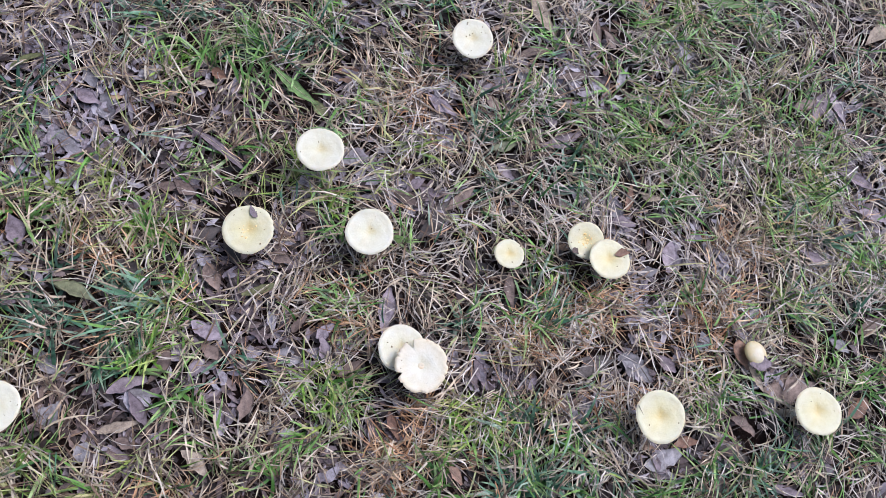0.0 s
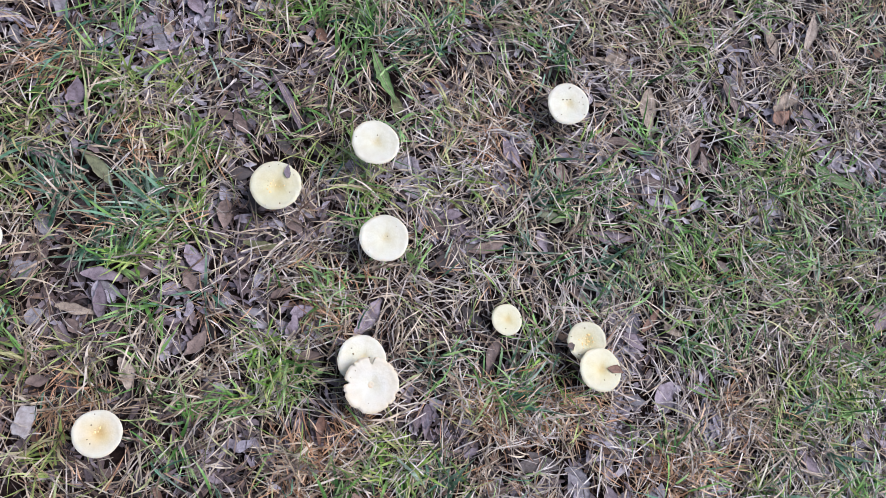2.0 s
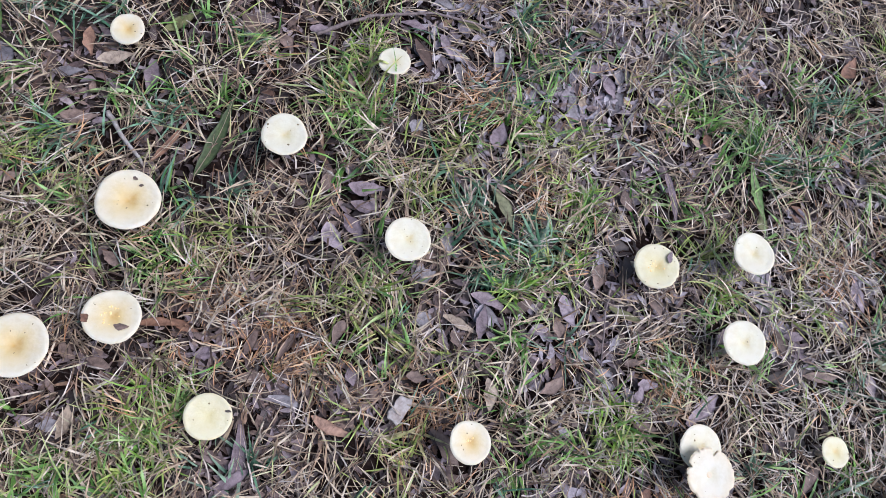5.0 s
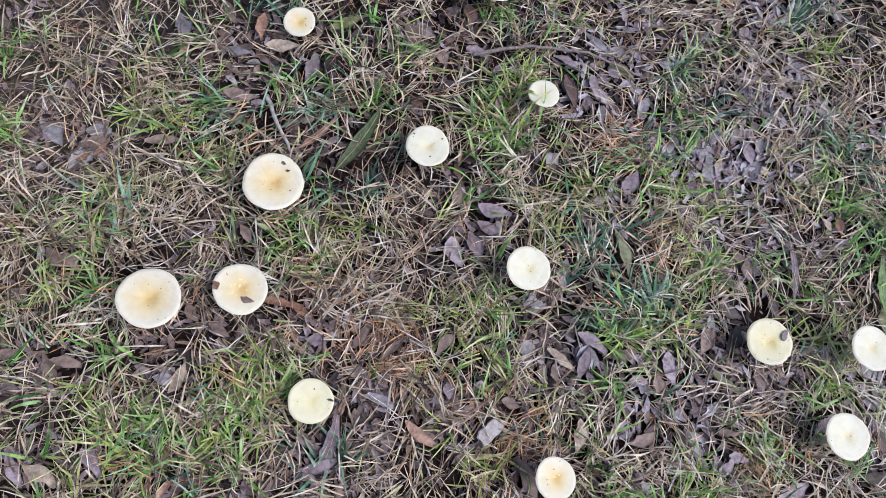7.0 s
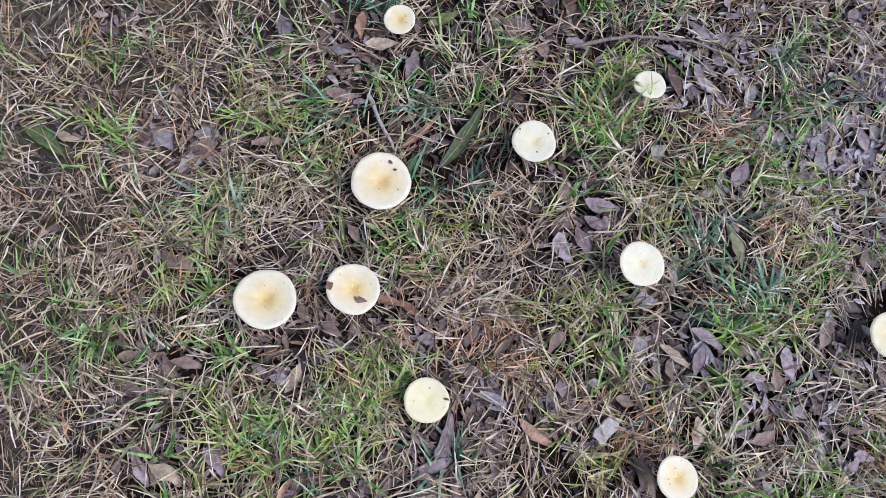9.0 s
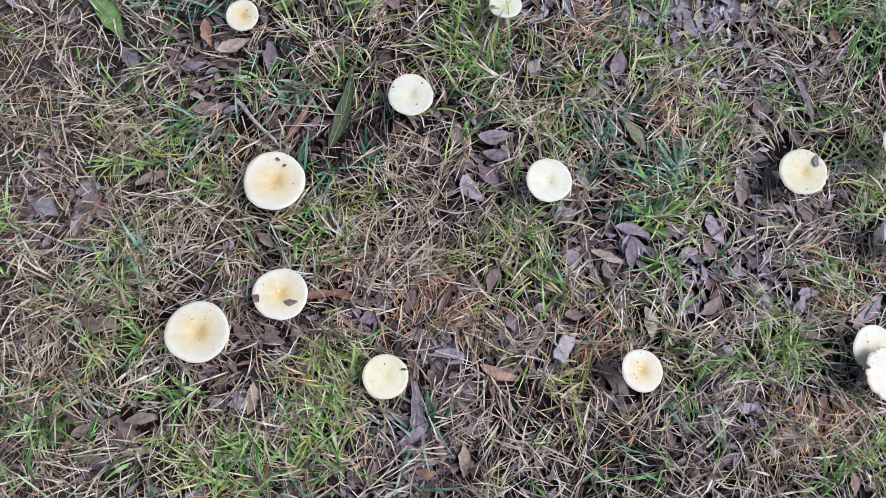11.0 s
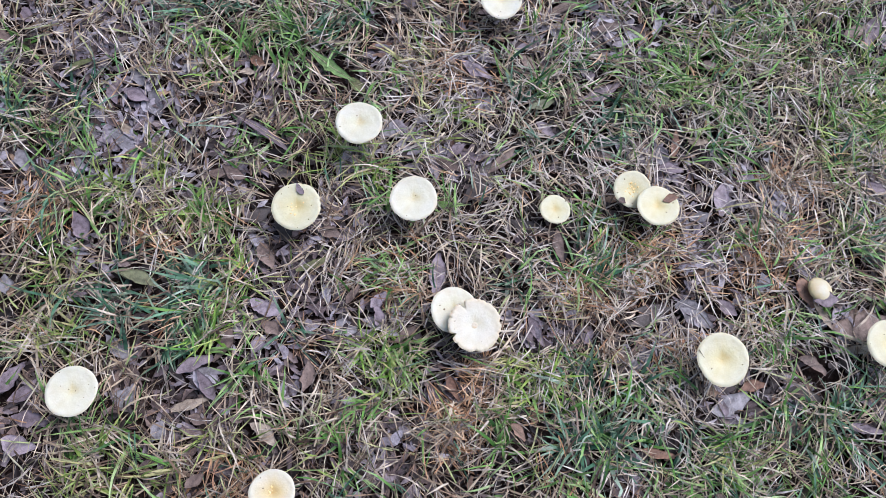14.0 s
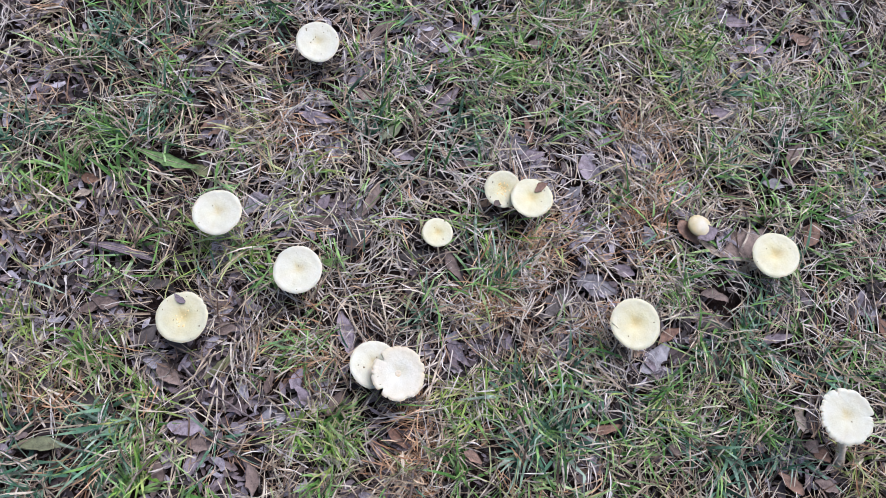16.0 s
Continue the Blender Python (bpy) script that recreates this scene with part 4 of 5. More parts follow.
GREENS_NORTH = [
    (-0.46, 0.31, 0.053), (-0.44, 0.39, 0.051), (-0.42, 0.51, 0.053), (-0.37, 0.29, 0.044), (-0.33, 0.39, 0.050), (-0.29, 0.44, 0.045),
    (-0.29, 0.50, 0.051), (-0.24, 0.31, 0.035), (-0.08, 0.53, 0.038), (-0.04, 0.81, 0.039), (-0.01, 0.35, 0.044), (0.01, 0.50, 0.039),
    (0.08, 0.61, 0.049), (0.09, 0.39, 0.044), (0.11, 0.50, 0.046), (0.12, 0.44, 0.054), (0.14, 0.51, 0.046), (0.15, 0.42, 0.045),
    (0.17, 0.62, 0.035), (0.18, 0.65, 0.039), (0.21, 0.68, 0.050), (0.21, 0.42, 0.054), (0.22, 0.87, 0.054), (0.24, 0.39, 0.044),
    (0.26, 0.48, 0.054), (0.28, 0.72, 0.061), (0.29, 0.36, 0.052), (0.32, 0.53, 0.055), (0.36, 0.79, 0.062), (0.42, 0.60, 0.058),
    (0.56, 0.39, 0.039), (0.67, 0.38, 0.047), (0.72, 0.46, 0.043),
]
GREENS_UPPER = [
    (-0.76, 0.10, 0.040), (-0.65, 0.00, 0.056), (-0.59, 0.00, 0.032), (-0.57, -0.07, 0.045), (-0.51, -0.01, 0.054), (-0.48, 0.22, 0.064),
    (-0.46, 0.26, 0.051), (-0.42, -0.01, 0.039), (-0.41, 0.29, 0.039), (-0.41, 0.12, 0.053), (-0.40, 0.24, 0.052), (-0.39, -0.01, 0.032),
    (-0.36, 0.08, 0.043), (-0.33, 0.13, 0.045), (-0.22, 0.15, 0.042), (-0.16, 0.09, 0.040), (-0.16, -0.07, 0.039), (-0.14, 0.01, 0.039),
    (0.09, 0.15, 0.041), (0.12, 0.12, 0.040), (0.23, -0.07, 0.046), (0.40, 0.09, 0.063), (0.41, -0.03, 0.040), (0.43, 0.00, 0.048),
    (0.45, 0.11, 0.047), (0.46, -0.07, 0.059), (0.50, 0.02, 0.049), (0.56, 0.12, 0.032), (0.57, 0.22, 0.041), (0.60, 0.05, 0.042),
    (0.62, 0.22, 0.036), (0.65, -0.02, 0.031), (0.67, 0.12, 0.035),
]
GREENS_LOWER = [
    (-0.87, -0.22, 0.049), (-0.86, -0.44, 0.038), (-0.84, -0.10, 0.049), (-0.80, -0.36, 0.037), (-0.76, -0.28, 0.046), (-0.72, -0.33, 0.045),
    (-0.67, -0.25, 0.045), (-0.63, -0.30, 0.044), (-0.61, -0.35, 0.052), (-0.59, -0.11, 0.054), (-0.43, -0.34, 0.042), (-0.39, -0.31, 0.049),
    (-0.35, -0.17, 0.049), (-0.33, -0.08, 0.049), (-0.31, -0.20, 0.032), (-0.25, -0.17, 0.039), (-0.20, -0.22, 0.054), (-0.10, -0.25, 0.028),
    (-0.08, -0.10, 0.038), (-0.08, -0.14, 0.046), (-0.06, -0.38, 0.036), (0.06, -0.16, 0.036), (0.10, -0.13, 0.037), (0.15, -0.11, 0.037),
    (0.17, -0.13, 0.036), (0.21, -0.17, 0.036), (0.30, -0.11, 0.036), (0.32, -0.16, 0.045), (0.34, -0.14, 0.043), (0.35, -0.08, 0.046),
    (0.40, -0.17, 0.053), (0.43, -0.11, 0.043), (0.53, -0.07, 0.044),
]
GREENS_SOUTH = [
    (-1.05, -0.87, 0.043), (-0.91, -0.95, 0.035), (-0.86, -0.71, 0.045), (-0.82, -0.48, 0.046), (-0.82, -0.56, 0.054), (-0.80, -1.01, 0.047),
    (-0.79, -0.73, 0.035), (-0.77, -0.46, 0.045), (-0.72, -0.99, 0.046), (-0.70, -0.69, 0.042), (-0.63, -0.87, 0.046), (-0.61, -0.55, 0.042),
    (-0.59, -0.89, 0.030), (-0.55, -0.61, 0.033), (-0.55, -0.99, 0.058), (-0.53, -0.87, 0.030), (-0.52, -1.03, 0.043), (-0.49, -1.01, 0.045),
    (-0.46, -1.10, 0.042), (-0.46, -0.89, 0.058), (-0.37, -0.64, 0.030), (-0.36, -0.95, 0.036), (-0.35, -0.86, 0.044), (-0.33, -0.72, 0.037),
    (-0.32, -0.79, 0.043), (-0.29, -0.73, 0.036), (-0.29, -0.82, 0.043), (-0.25, -0.75, 0.043), (-0.25, -0.98, 0.041), (-0.21, -0.97, 0.039),
    (-0.19, -0.78, 0.047),
]
GREENS = GREENS_NORTH + GREENS_UPPER + GREENS_LOWER + GREENS_SOUTH
TEALS_NORTH = [
    (-0.75, 0.30, 0.061), (-0.65, 0.04, 0.048), (-0.57, 0.27, 0.060), (-0.54, 0.31, 0.050), (-0.40, 0.44, 0.061), (-0.36, 0.31, 0.035),
    (-0.33, 0.49, 0.051), (-0.30, 0.35, 0.053), (-0.29, 0.60, 0.053), (-0.22, 0.51, 0.050), (-0.05, 0.31, 0.035), (-0.04, 0.39, 0.053),
    (-0.01, 0.25, 0.042), (0.04, 0.05, 0.031), (0.08, 0.31, 0.043), (0.12, 0.10, 0.040), (0.12, 0.34, 0.052), (0.21, 0.57, 0.048),
    (0.29, 0.71, 0.047), (0.30, 0.58, 0.057), (0.43, 0.00, 0.045), (0.46, 0.28, 0.036), (0.46, 0.67, 0.047), (0.50, 0.02, 0.046),
    (0.51, 0.41, 0.035), (0.58, 0.30, 0.039), (0.59, 0.09, 0.039), (0.65, 0.31, 0.047), (0.72, 0.24, 0.031),
]
TEALS_SOUTH = [
    (-0.99, -0.64, 0.031), (-0.95, -0.55, 0.039), (-0.75, -0.66, 0.026), (-0.74, -0.52, 0.027), (-0.72, -0.00, 0.029), (-0.66, -0.82, 0.033),
    (-0.64, -0.02, 0.047), (-0.60, -0.50, 0.051), (-0.50, -0.18, 0.030), (-0.45, -0.16, 0.060), (-0.41, -0.13, 0.051), (-0.38, -0.18, 0.074),
    (-0.37, -0.11, 0.038), (-0.35, -0.21, 0.036), (-0.33, -0.11, 0.045), (-0.27, -0.57, 0.037), (-0.24, -0.12, 0.030), (-0.24, -0.59, 0.029),
    (-0.16, -0.64, 0.039), (0.18, -0.08, 0.044), (0.19, -0.17, 0.044), (0.21, -0.10, 0.044), (0.26, -0.13, 0.045), (0.27, -0.04, 0.052),
    (0.36, -0.16, 0.070), (0.45, -0.11, 0.047), (0.52, -0.14, 0.039), (0.56, -0.02, 0.037), (0.67, -0.02, 0.049),
]
TEALS = TEALS_NORTH + TEALS_SOUTH
LIMES_NORTH = [
    (-0.70, 0.27, 0.044), (-0.44, 0.68, 0.045), (-0.44, 0.62, 0.055), (-0.28, 0.13, 0.034), (-0.19, 0.32, 0.035), (-0.14, 0.22, 0.034),
    (-0.13, 0.28, 0.026), (-0.12, 0.69, 0.039), (-0.04, 0.68, 0.031), (0.15, 0.63, 0.049), (0.20, 0.50, 0.037), (0.22, 0.55, 0.035),
    (0.33, 0.22, 0.033), (0.37, 0.62, 0.055), (0.38, 0.47, 0.055), (0.42, 0.41, 0.044), (0.43, 0.53, 0.055), (0.45, 0.45, 0.073),
    (0.47, 0.27, 0.033), (0.50, 0.51, 0.047), (0.51, 0.41, 0.056), (0.72, 0.33, 0.056), (0.73, 0.38, 0.047),
]
LIMES_MIDDLE = [
    (-0.76, -0.22, 0.047), (-0.73, -0.26, 0.046), (-0.57, -0.17, 0.044), (-0.55, -0.00, 0.046), (-0.54, -0.21, 0.052), (-0.53, -0.04, 0.045),
    (-0.50, 0.01, 0.032), (-0.43, 0.00, 0.036), (-0.38, -0.41, 0.040), (-0.37, -0.36, 0.048), (-0.33, -0.39, 0.047), (-0.32, -0.08, 0.041),
    (-0.28, -0.32, 0.039), (-0.26, -0.30, 0.028), (-0.22, 0.12, 0.025), (-0.19, -0.41, 0.037), (-0.12, -0.14, 0.046), (-0.07, -0.14, 0.037),
    (-0.07, -0.10, 0.030), (0.07, -0.08, 0.037), (0.11, -0.07, 0.019), (0.38, -0.08, 0.029), (0.65, -0.19, 0.039),
]
LIMES_SOUTH = [
    (-0.90, -1.02, 0.043), (-0.81, -1.00, 0.025), (-0.79, -0.77, 0.043), (-0.76, -0.73, 0.033), (-0.68, -0.71, 0.040), (-0.65, -0.84, 0.039),
    (-0.62, -0.88, 0.040), (-0.56, -0.70, 0.040), (-0.55, -0.60, 0.047), (-0.55, -0.54, 0.049), (-0.54, -0.91, 0.039), (-0.39, -0.69, 0.044),
    (-0.38, -0.65, 0.037), (-0.37, -0.72, 0.030), (-0.34, -0.89, 0.056), (-0.33, -0.84, 0.049), (-0.32, -0.73, 0.043), (-0.30, -0.70, 0.044),
    (-0.26, -0.94, 0.041), (-0.21, -0.45, 0.044), (-0.19, -0.85, 0.047),
]
LIMES = LIMES_NORTH + LIMES_MIDDLE + LIMES_SOUTH
RUSTS = [
    (-0.62, -0.07, 0.046), (-0.49, -0.55, 0.032), (-0.47, -0.56, 0.023), (-0.43, -0.08, 0.035), (-0.39, -0.48, 0.039), (-0.39, -0.50, 0.046),
    (-0.33, -0.48, 0.038), (-0.30, -0.43, 0.030), (-0.26, -0.35, 0.031), (-0.24, -0.37, 0.030), (-0.23, -0.13, 0.024), (-0.22, -0.34, 0.030),
    (-0.22, 0.30, 0.026), (-0.14, 0.32, 0.044), (-0.11, -0.01, 0.039), (0.03, -0.11, 0.037), (0.03, -0.17, 0.043), (0.12, 0.06, 0.031),
    (0.15, 0.09, 0.048), (0.19, 0.13, 0.040), (0.22, 0.16, 0.024), (0.27, 0.04, 0.031), (0.35, 0.16, 0.040), (0.35, 0.22, 0.041),
    (0.36, 0.32, 0.034), (0.37, 0.25, 0.033), (0.37, 0.20, 0.033),
]
STRAWS = [
    (-0.79, -0.79, 0.057), (-0.74, -0.79, 0.068), (-0.67, -0.88, 0.062), (-0.66, 0.25, 0.053), (-0.66, -0.93, 0.064), (-0.62, -0.75, 0.082),
    (-0.62, -0.97, 0.079), (-0.50, -0.22, 0.069), (-0.49, -0.70, 0.047), (-0.49, 0.14, 0.042), (-0.48, -0.51, 0.081), (-0.44, -0.91, 0.060),
    (-0.42, -0.45, 0.062), (-0.38, -0.78, 0.044), (-0.38, -0.05, 0.047), (-0.37, -0.85, 0.059), (-0.20, -0.26, 0.042), (-0.18, 0.39, 0.054),
    (-0.15, -0.25, 0.057), (-0.12, 0.01, 0.062), (0.39, 0.49, 0.054), (0.39, 0.36, 0.069), (0.48, 0.33, 0.068),
]
VIVID = [
    (-0.44, 0.62, 0.038), (-0.48, 0.22, 0.024),
    (-0.75, -0.23, 0.027), (-0.72, -0.26, 0.027), (-0.77, -0.21, 0.023), (-0.67, -0.26, 0.022), (-0.75, 0.30, 0.035), (-0.47, 0.20, 0.042),
    (-0.43, -0.02, 0.018), (-0.32, -0.08, 0.025), (-0.79, -0.77, 0.024), (-0.40, -0.68, 0.019), (-0.32, -0.72, 0.030), (-0.30, -0.80, 0.029),
    (-0.25, -0.98, 0.027), (-0.30, -0.70, 0.026), (0.11, -0.07, 0.015), (-0.13, -0.13, 0.026), (-0.08, -0.13, 0.022), (0.48, 0.50, 0.035),
    (0.44, 0.46, 0.026), (-0.04, 0.40, 0.034), (0.13, 0.43, 0.030), (0.16, 0.42, 0.026), (-0.32, -0.18, 0.018), (0.39, 0.09, 0.032),
    (0.38, -0.08, 0.019), (0.47, 0.26, 0.025), (0.10, 0.15, 0.024), (-0.22, 0.11, 0.016), (0.72, 0.33, 0.037), (-0.34, -0.17, 0.021),
    (0.07, -0.09, 0.023),
]
LUSH = GREENS + TEALS + LIMES

NEAR = (-1.42, 1.08, -1.50, 1.22)
WIDE = (-4.4, 4.1, -4.4, 4.1)


def scatter(n, box, rng):
    return rng.uniform(box[0], box[1], n), rng.uniform(box[2], box[3], n)


def share(x, y, spots, rng):
    """How far places lie inside any of the patches: 1 in the middle, 0 outside, with frayed edges."""
    x = x + 0.012 * np.sin(43 * y + 17 * x) + rng.normal(0, 0.008, len(x))
    y = y + 0.012 * np.sin(39 * x - 21 * y) + rng.normal(0, 0.008, len(x))
    m = np.zeros(len(x))
    for px, py, r in spots:
        m = np.maximum(m, np.clip((1.25 - np.hypot(x - px, y - py) / r) / 0.8, 0, 1))
    return m


def litter(name, n, box, lo, hi, slim, z0, z1, label, seed, material=None):
    rng = np.random.default_rng(seed)
    if len(box) == 4:
        x, y = scatter(n, box, rng)
    else:
        x, y = patch_places(box, n, rng)
        n = len(x)
    ln = rng.uniform(lo, hi, n)
    w = ln * rng.uniform(slim[0], slim[1], n)
    s = np.array([-0.5, -0.28, 0.0, 0.28, 0.5])
    snap, blunt = rng.random(n) < 0.55, rng.random(n) < 0.35
    prof = np.stack([np.where(snap, rng.uniform(0.3, 0.8, n), rng.uniform(0.03, 0.2, n)), rng.uniform(0.5, 0.95, n), np.ones(n), rng.uniform(0.45, 1.0, n), np.where(blunt, rng.uniform(0.3, 0.8, n), rng.uniform(0.02, 0.2, n))], 1)
    bow = rng.normal(0, 0.35, n)
    u = np.array([-1.0, 0.0, 1.0])
    th, cup, arch = rng.uniform(0, 6.28, n), rng.uniform(-0.2, 0.5, n), rng.uniform(-0.05, 0.15, n)
    rag = rng.uniform(0.72, 1.2, (n, 5, 3))
    tilt, roll = rng.normal(0, 0.16, n), rng.normal(0, 0.22, n)
    lx = s[None, :, None] * ln[:, None, None] * np.ones((1, 1, 3))
    ly = 0.5 * u[None, None, :] * prof[:, :, None] * w[:, None, None] * rag
    lz = cup[:, None, None] * np.abs(u)[None, None, :] * 0.5 * w[:, None, None] + arch[:, None, None] * ln[:, None, None] * (0.25 - s[None, :, None] ** 2) * 2
    lz = lz + lx * np.sin(tilt)[:, None, None] + ly * np.sin(roll)[:, None, None]
    lx = lx + 0.12 * ln[:, None, None] * (u[None, None, :] * 0) + ly * rng.normal(0, 0.3, n)[:, None, None]
    ly = ly + bow[:, None, None] * ln[:, None, None] * s[None, :, None] ** 2
    c, d = np.cos(th)[:, None, None], np.sin(th)[:, None, None]
    gx, gy = x[:, None, None] + lx * c - ly * d, y[:, None, None] + lx * d + ly * c
    gz = lie(gx, gy) + np.maximum(lz + rng.uniform(z0, z1, n)[:, None, None], 0.0012)
    v = np.stack([gx, gy, gz], -1).reshape(-1, 3)
    f = (grid_faces(5, 3)[None] + (np.arange(n) * 15)[:, None, None]).reshape(-1, 4)
    tagged(new(name, sheet(name, v, f, material or SHADED_CHIPS)), label, "leaf litter", kind="stuff")


def patch_places(spots, per, rng):
    xs = [bx + 0.62 * br * rng.normal(0, 1, per) for bx, by, br in spots]
    ys = [by + 0.62 * br * rng.normal(0, 1, per) for bx, by, br in spots]
    return np.concatenate(xs), np.concatenate(ys)


litter("pale_drifts", 10, [p for p in LITTER if p[1] > -0.25], 0.008, 0.028, (0.22, 0.55), 0.006, 0.015, "drifts of pale silvery-mauve dead leaf bits", 29, FROST)
litter("patch_litter", 52, [p for p in LITTER if p[1] > -0.25], 0.006, 0.026, (0.2, 0.5), 0.004, 0.014, "drifts of mauve-grey dead leaf pieces", 24, LILAC)
litter("brown_patch_litter", 52, [p for p in LITTER if p[1] <= -0.25], 0.006, 0.026, (0.2, 0.5), 0.004, 0.014, "drifts of brown and mauve dead leaf pieces", 25, EARTHY)
litter("leaf_litter", 19200, NEAR, 0.008, 0.036, (0.18, 0.45), 0.001, 0.009, "crumbled grey-mauve leaf litter on the soil, darkened as shade under grass", 21)
litter("strewn_leaves", 4500, NEAR, 0.008, 0.030, (0.18, 0.45), 0.003, 0.011, "scattered lilac-grey bits of dead leaf", 26, LILAC)
litter("rusty_bits", 2300, NEAR, 0.008, 0.030, (0.18, 0.5), 0.004, 0.014, "scattered rust-brown bits of dead leaf", 27, RUSTY)
litter("pale_leaf_bits", 24, [p for p in LITTER if p[0] > -0.35 and p[1] > 0.1], 0.008, 0.032, (0.18, 0.45), 0.006, 0.016, "pale lilac-grey bits of dead leaf", 28, FROST)
litter("silvery_leaf_bits", 22, [p for p in LITTER if p[0] < -0.5 and -0.15 < p[1] < 0.35], 0.008, 0.030, (0.18, 0.45), 0.006, 0.016, "silvery-grey bits of dead leaf", 30, FROST)
litter("leaf_crumbs", 24000, NEAR, 0.004, 0.013, (0.25, 0.8), 0.001, 0.009, "fine crumbs of dead leaves on the soil, darkened as shade under grass", 22)
litter("far_leaf_litter", 6500, WIDE, 0.015, 0.05, (0.2, 0.5), 0.002, 0.010, "crumbled leaf litter on the lawn around", 23)


# ---- grass ----
def blades(name, material, x, y, heading, length, width, rise, droop, z0, seed, label, steps=6, curve=0.8):
    """Flat tapering blades: each starts at x, y, sets off at its heading and rise, bends down by its droop, and sways sideways."""
    rng = np.random.default_rng(seed)
    n = len(x)
    s = np.linspace(0, 1, steps)
    sway = rng.normal(0, curve, n)
    kink = np.where(rng.random(n) < 0.10, rng.normal(0, 0.5, n), 0.0)
    phi = heading[:, None] + sway[:, None] * s[None] + kink[:, None] * (s[None] > 0.45) + np.cumsum(rng.normal(0, 0.06, (n, steps)), 1)
    el = rise[:, None] - droop[:, None] * s[None] ** 1.3
    step = length[:, None] / (steps - 1)
    dx, dy, dz = np.cos(el) * np.cos(phi) * step, np.cos(el) * np.sin(phi) * step, np.sin(el) * step
    px = x[:, None] + np.concatenate([np.zeros((n, 1)), np.cumsum(dx[:, :-1], 1)], 1)
    py = y[:, None] + np.concatenate([np.zeros((n, 1)), np.cumsum(dy[:, :-1], 1)], 1)
    pz = z0[:, None] + np.concatenate([np.zeros((n, 1)), np.cumsum(dz[:, :-1], 1)], 1)
    pz = np.maximum(pz, 0.0015 + 0.004 * rng.random((n, 1)))
    # none runs through a cap
    ok = np.ones(n, bool)
    for row in ALL_CAPS:
        d = np.hypot(px - row[1], py - row[2])
        ok &= ~((d < row[4] * 1.04) & (pz > row[3] - 0.024)).any(1)
    # few lie over the larger leaves or the bare patches
    free = rng.random(n)
    for lx, ly, th, ll, lw, low in LEAF_SPOTS:
        near = np.nonzero(np.hypot(x - lx, y - ly) < 0.16)[0]
        qx, qy = px[near] - lx, py[near] - ly
        qx, qy = np.concatenate([qx, 0.5 * (qx[:, 1:] + qx[:, :-1])], 1), np.concatenate([qy, 0.5 * (qy[:, 1:] + qy[:, :-1])], 1)
        a, b = qx * np.cos(th) + qy * np.sin(th), qy * np.cos(th) - qx * np.sin(th)
        over = ((np.abs(a) < 0.5 * ll) & (np.abs(b) < 0.42 * lw)).any(1)
        ok[near] &= ~(over & (free[near] > (0.4 if low else 0.27)))
    px, py, pz, phi = px[ok], py[ok], pz[ok], phi[ok]
    n = int(ok.sum())
    pz = pz + lie(px, py)
    half = 0.5 * width[ok][:, None] * np.clip(1.08 - s[None] ** 2.2, 0.06, 1) * (0.75 + 0.5 * np.minimum(s[None] * 4, 0.5))
    roll = rng.normal(0, 0.45, n)[:, None]
    ox, oy, oz = -np.sin(phi) * half * np.cos(roll), np.cos(phi) * half * np.cos(roll), half * np.sin(roll)
    v = np.stack([np.stack([px - ox, py - oy, pz - oz], -1), np.stack([px + ox, py + oy, pz + oz], -1)], 2).reshape(-1, 3)
    f = (grid_faces(steps, 2)[None] + (np.arange(n) * steps * 2)[:, None, None]).reshape(-1, 4)
    al = np.broadcast_to(np.repeat(s, 2)[None], (n, steps * 2))
    tagged(new(name, sheet(name, v, f, material, al)), label, "grass", kind="stuff")


def apron(x, y):
    """Distance outside the middle of the densely grown stretch."""
    a, b, c, d = NEAR[0] + 0.22, NEAR[1] - 0.22, NEAR[2] + 0.22, NEAR[3] - 0.22
    return np.hypot(np.maximum(np.maximum(a - x, x - b), 0), np.maximum(np.maximum(c - y, y - d), 0))


def clump(x, y, seed):
    """A patchy share from 0 to 1 that varies over a hand's width or two."""
    rng = np.random.default_rng(seed)
    m = np.zeros(len(x))
    for k in range(9):
        a, w = rng.uniform(0, 6.28), rng.uniform(14, 85)
        m += np.sin(w * (x * np.cos(a) + y * np.sin(a)) + rng.uniform(0, 6.28))
    return np.clip(0.5 + m / 5.0, 0, 1)


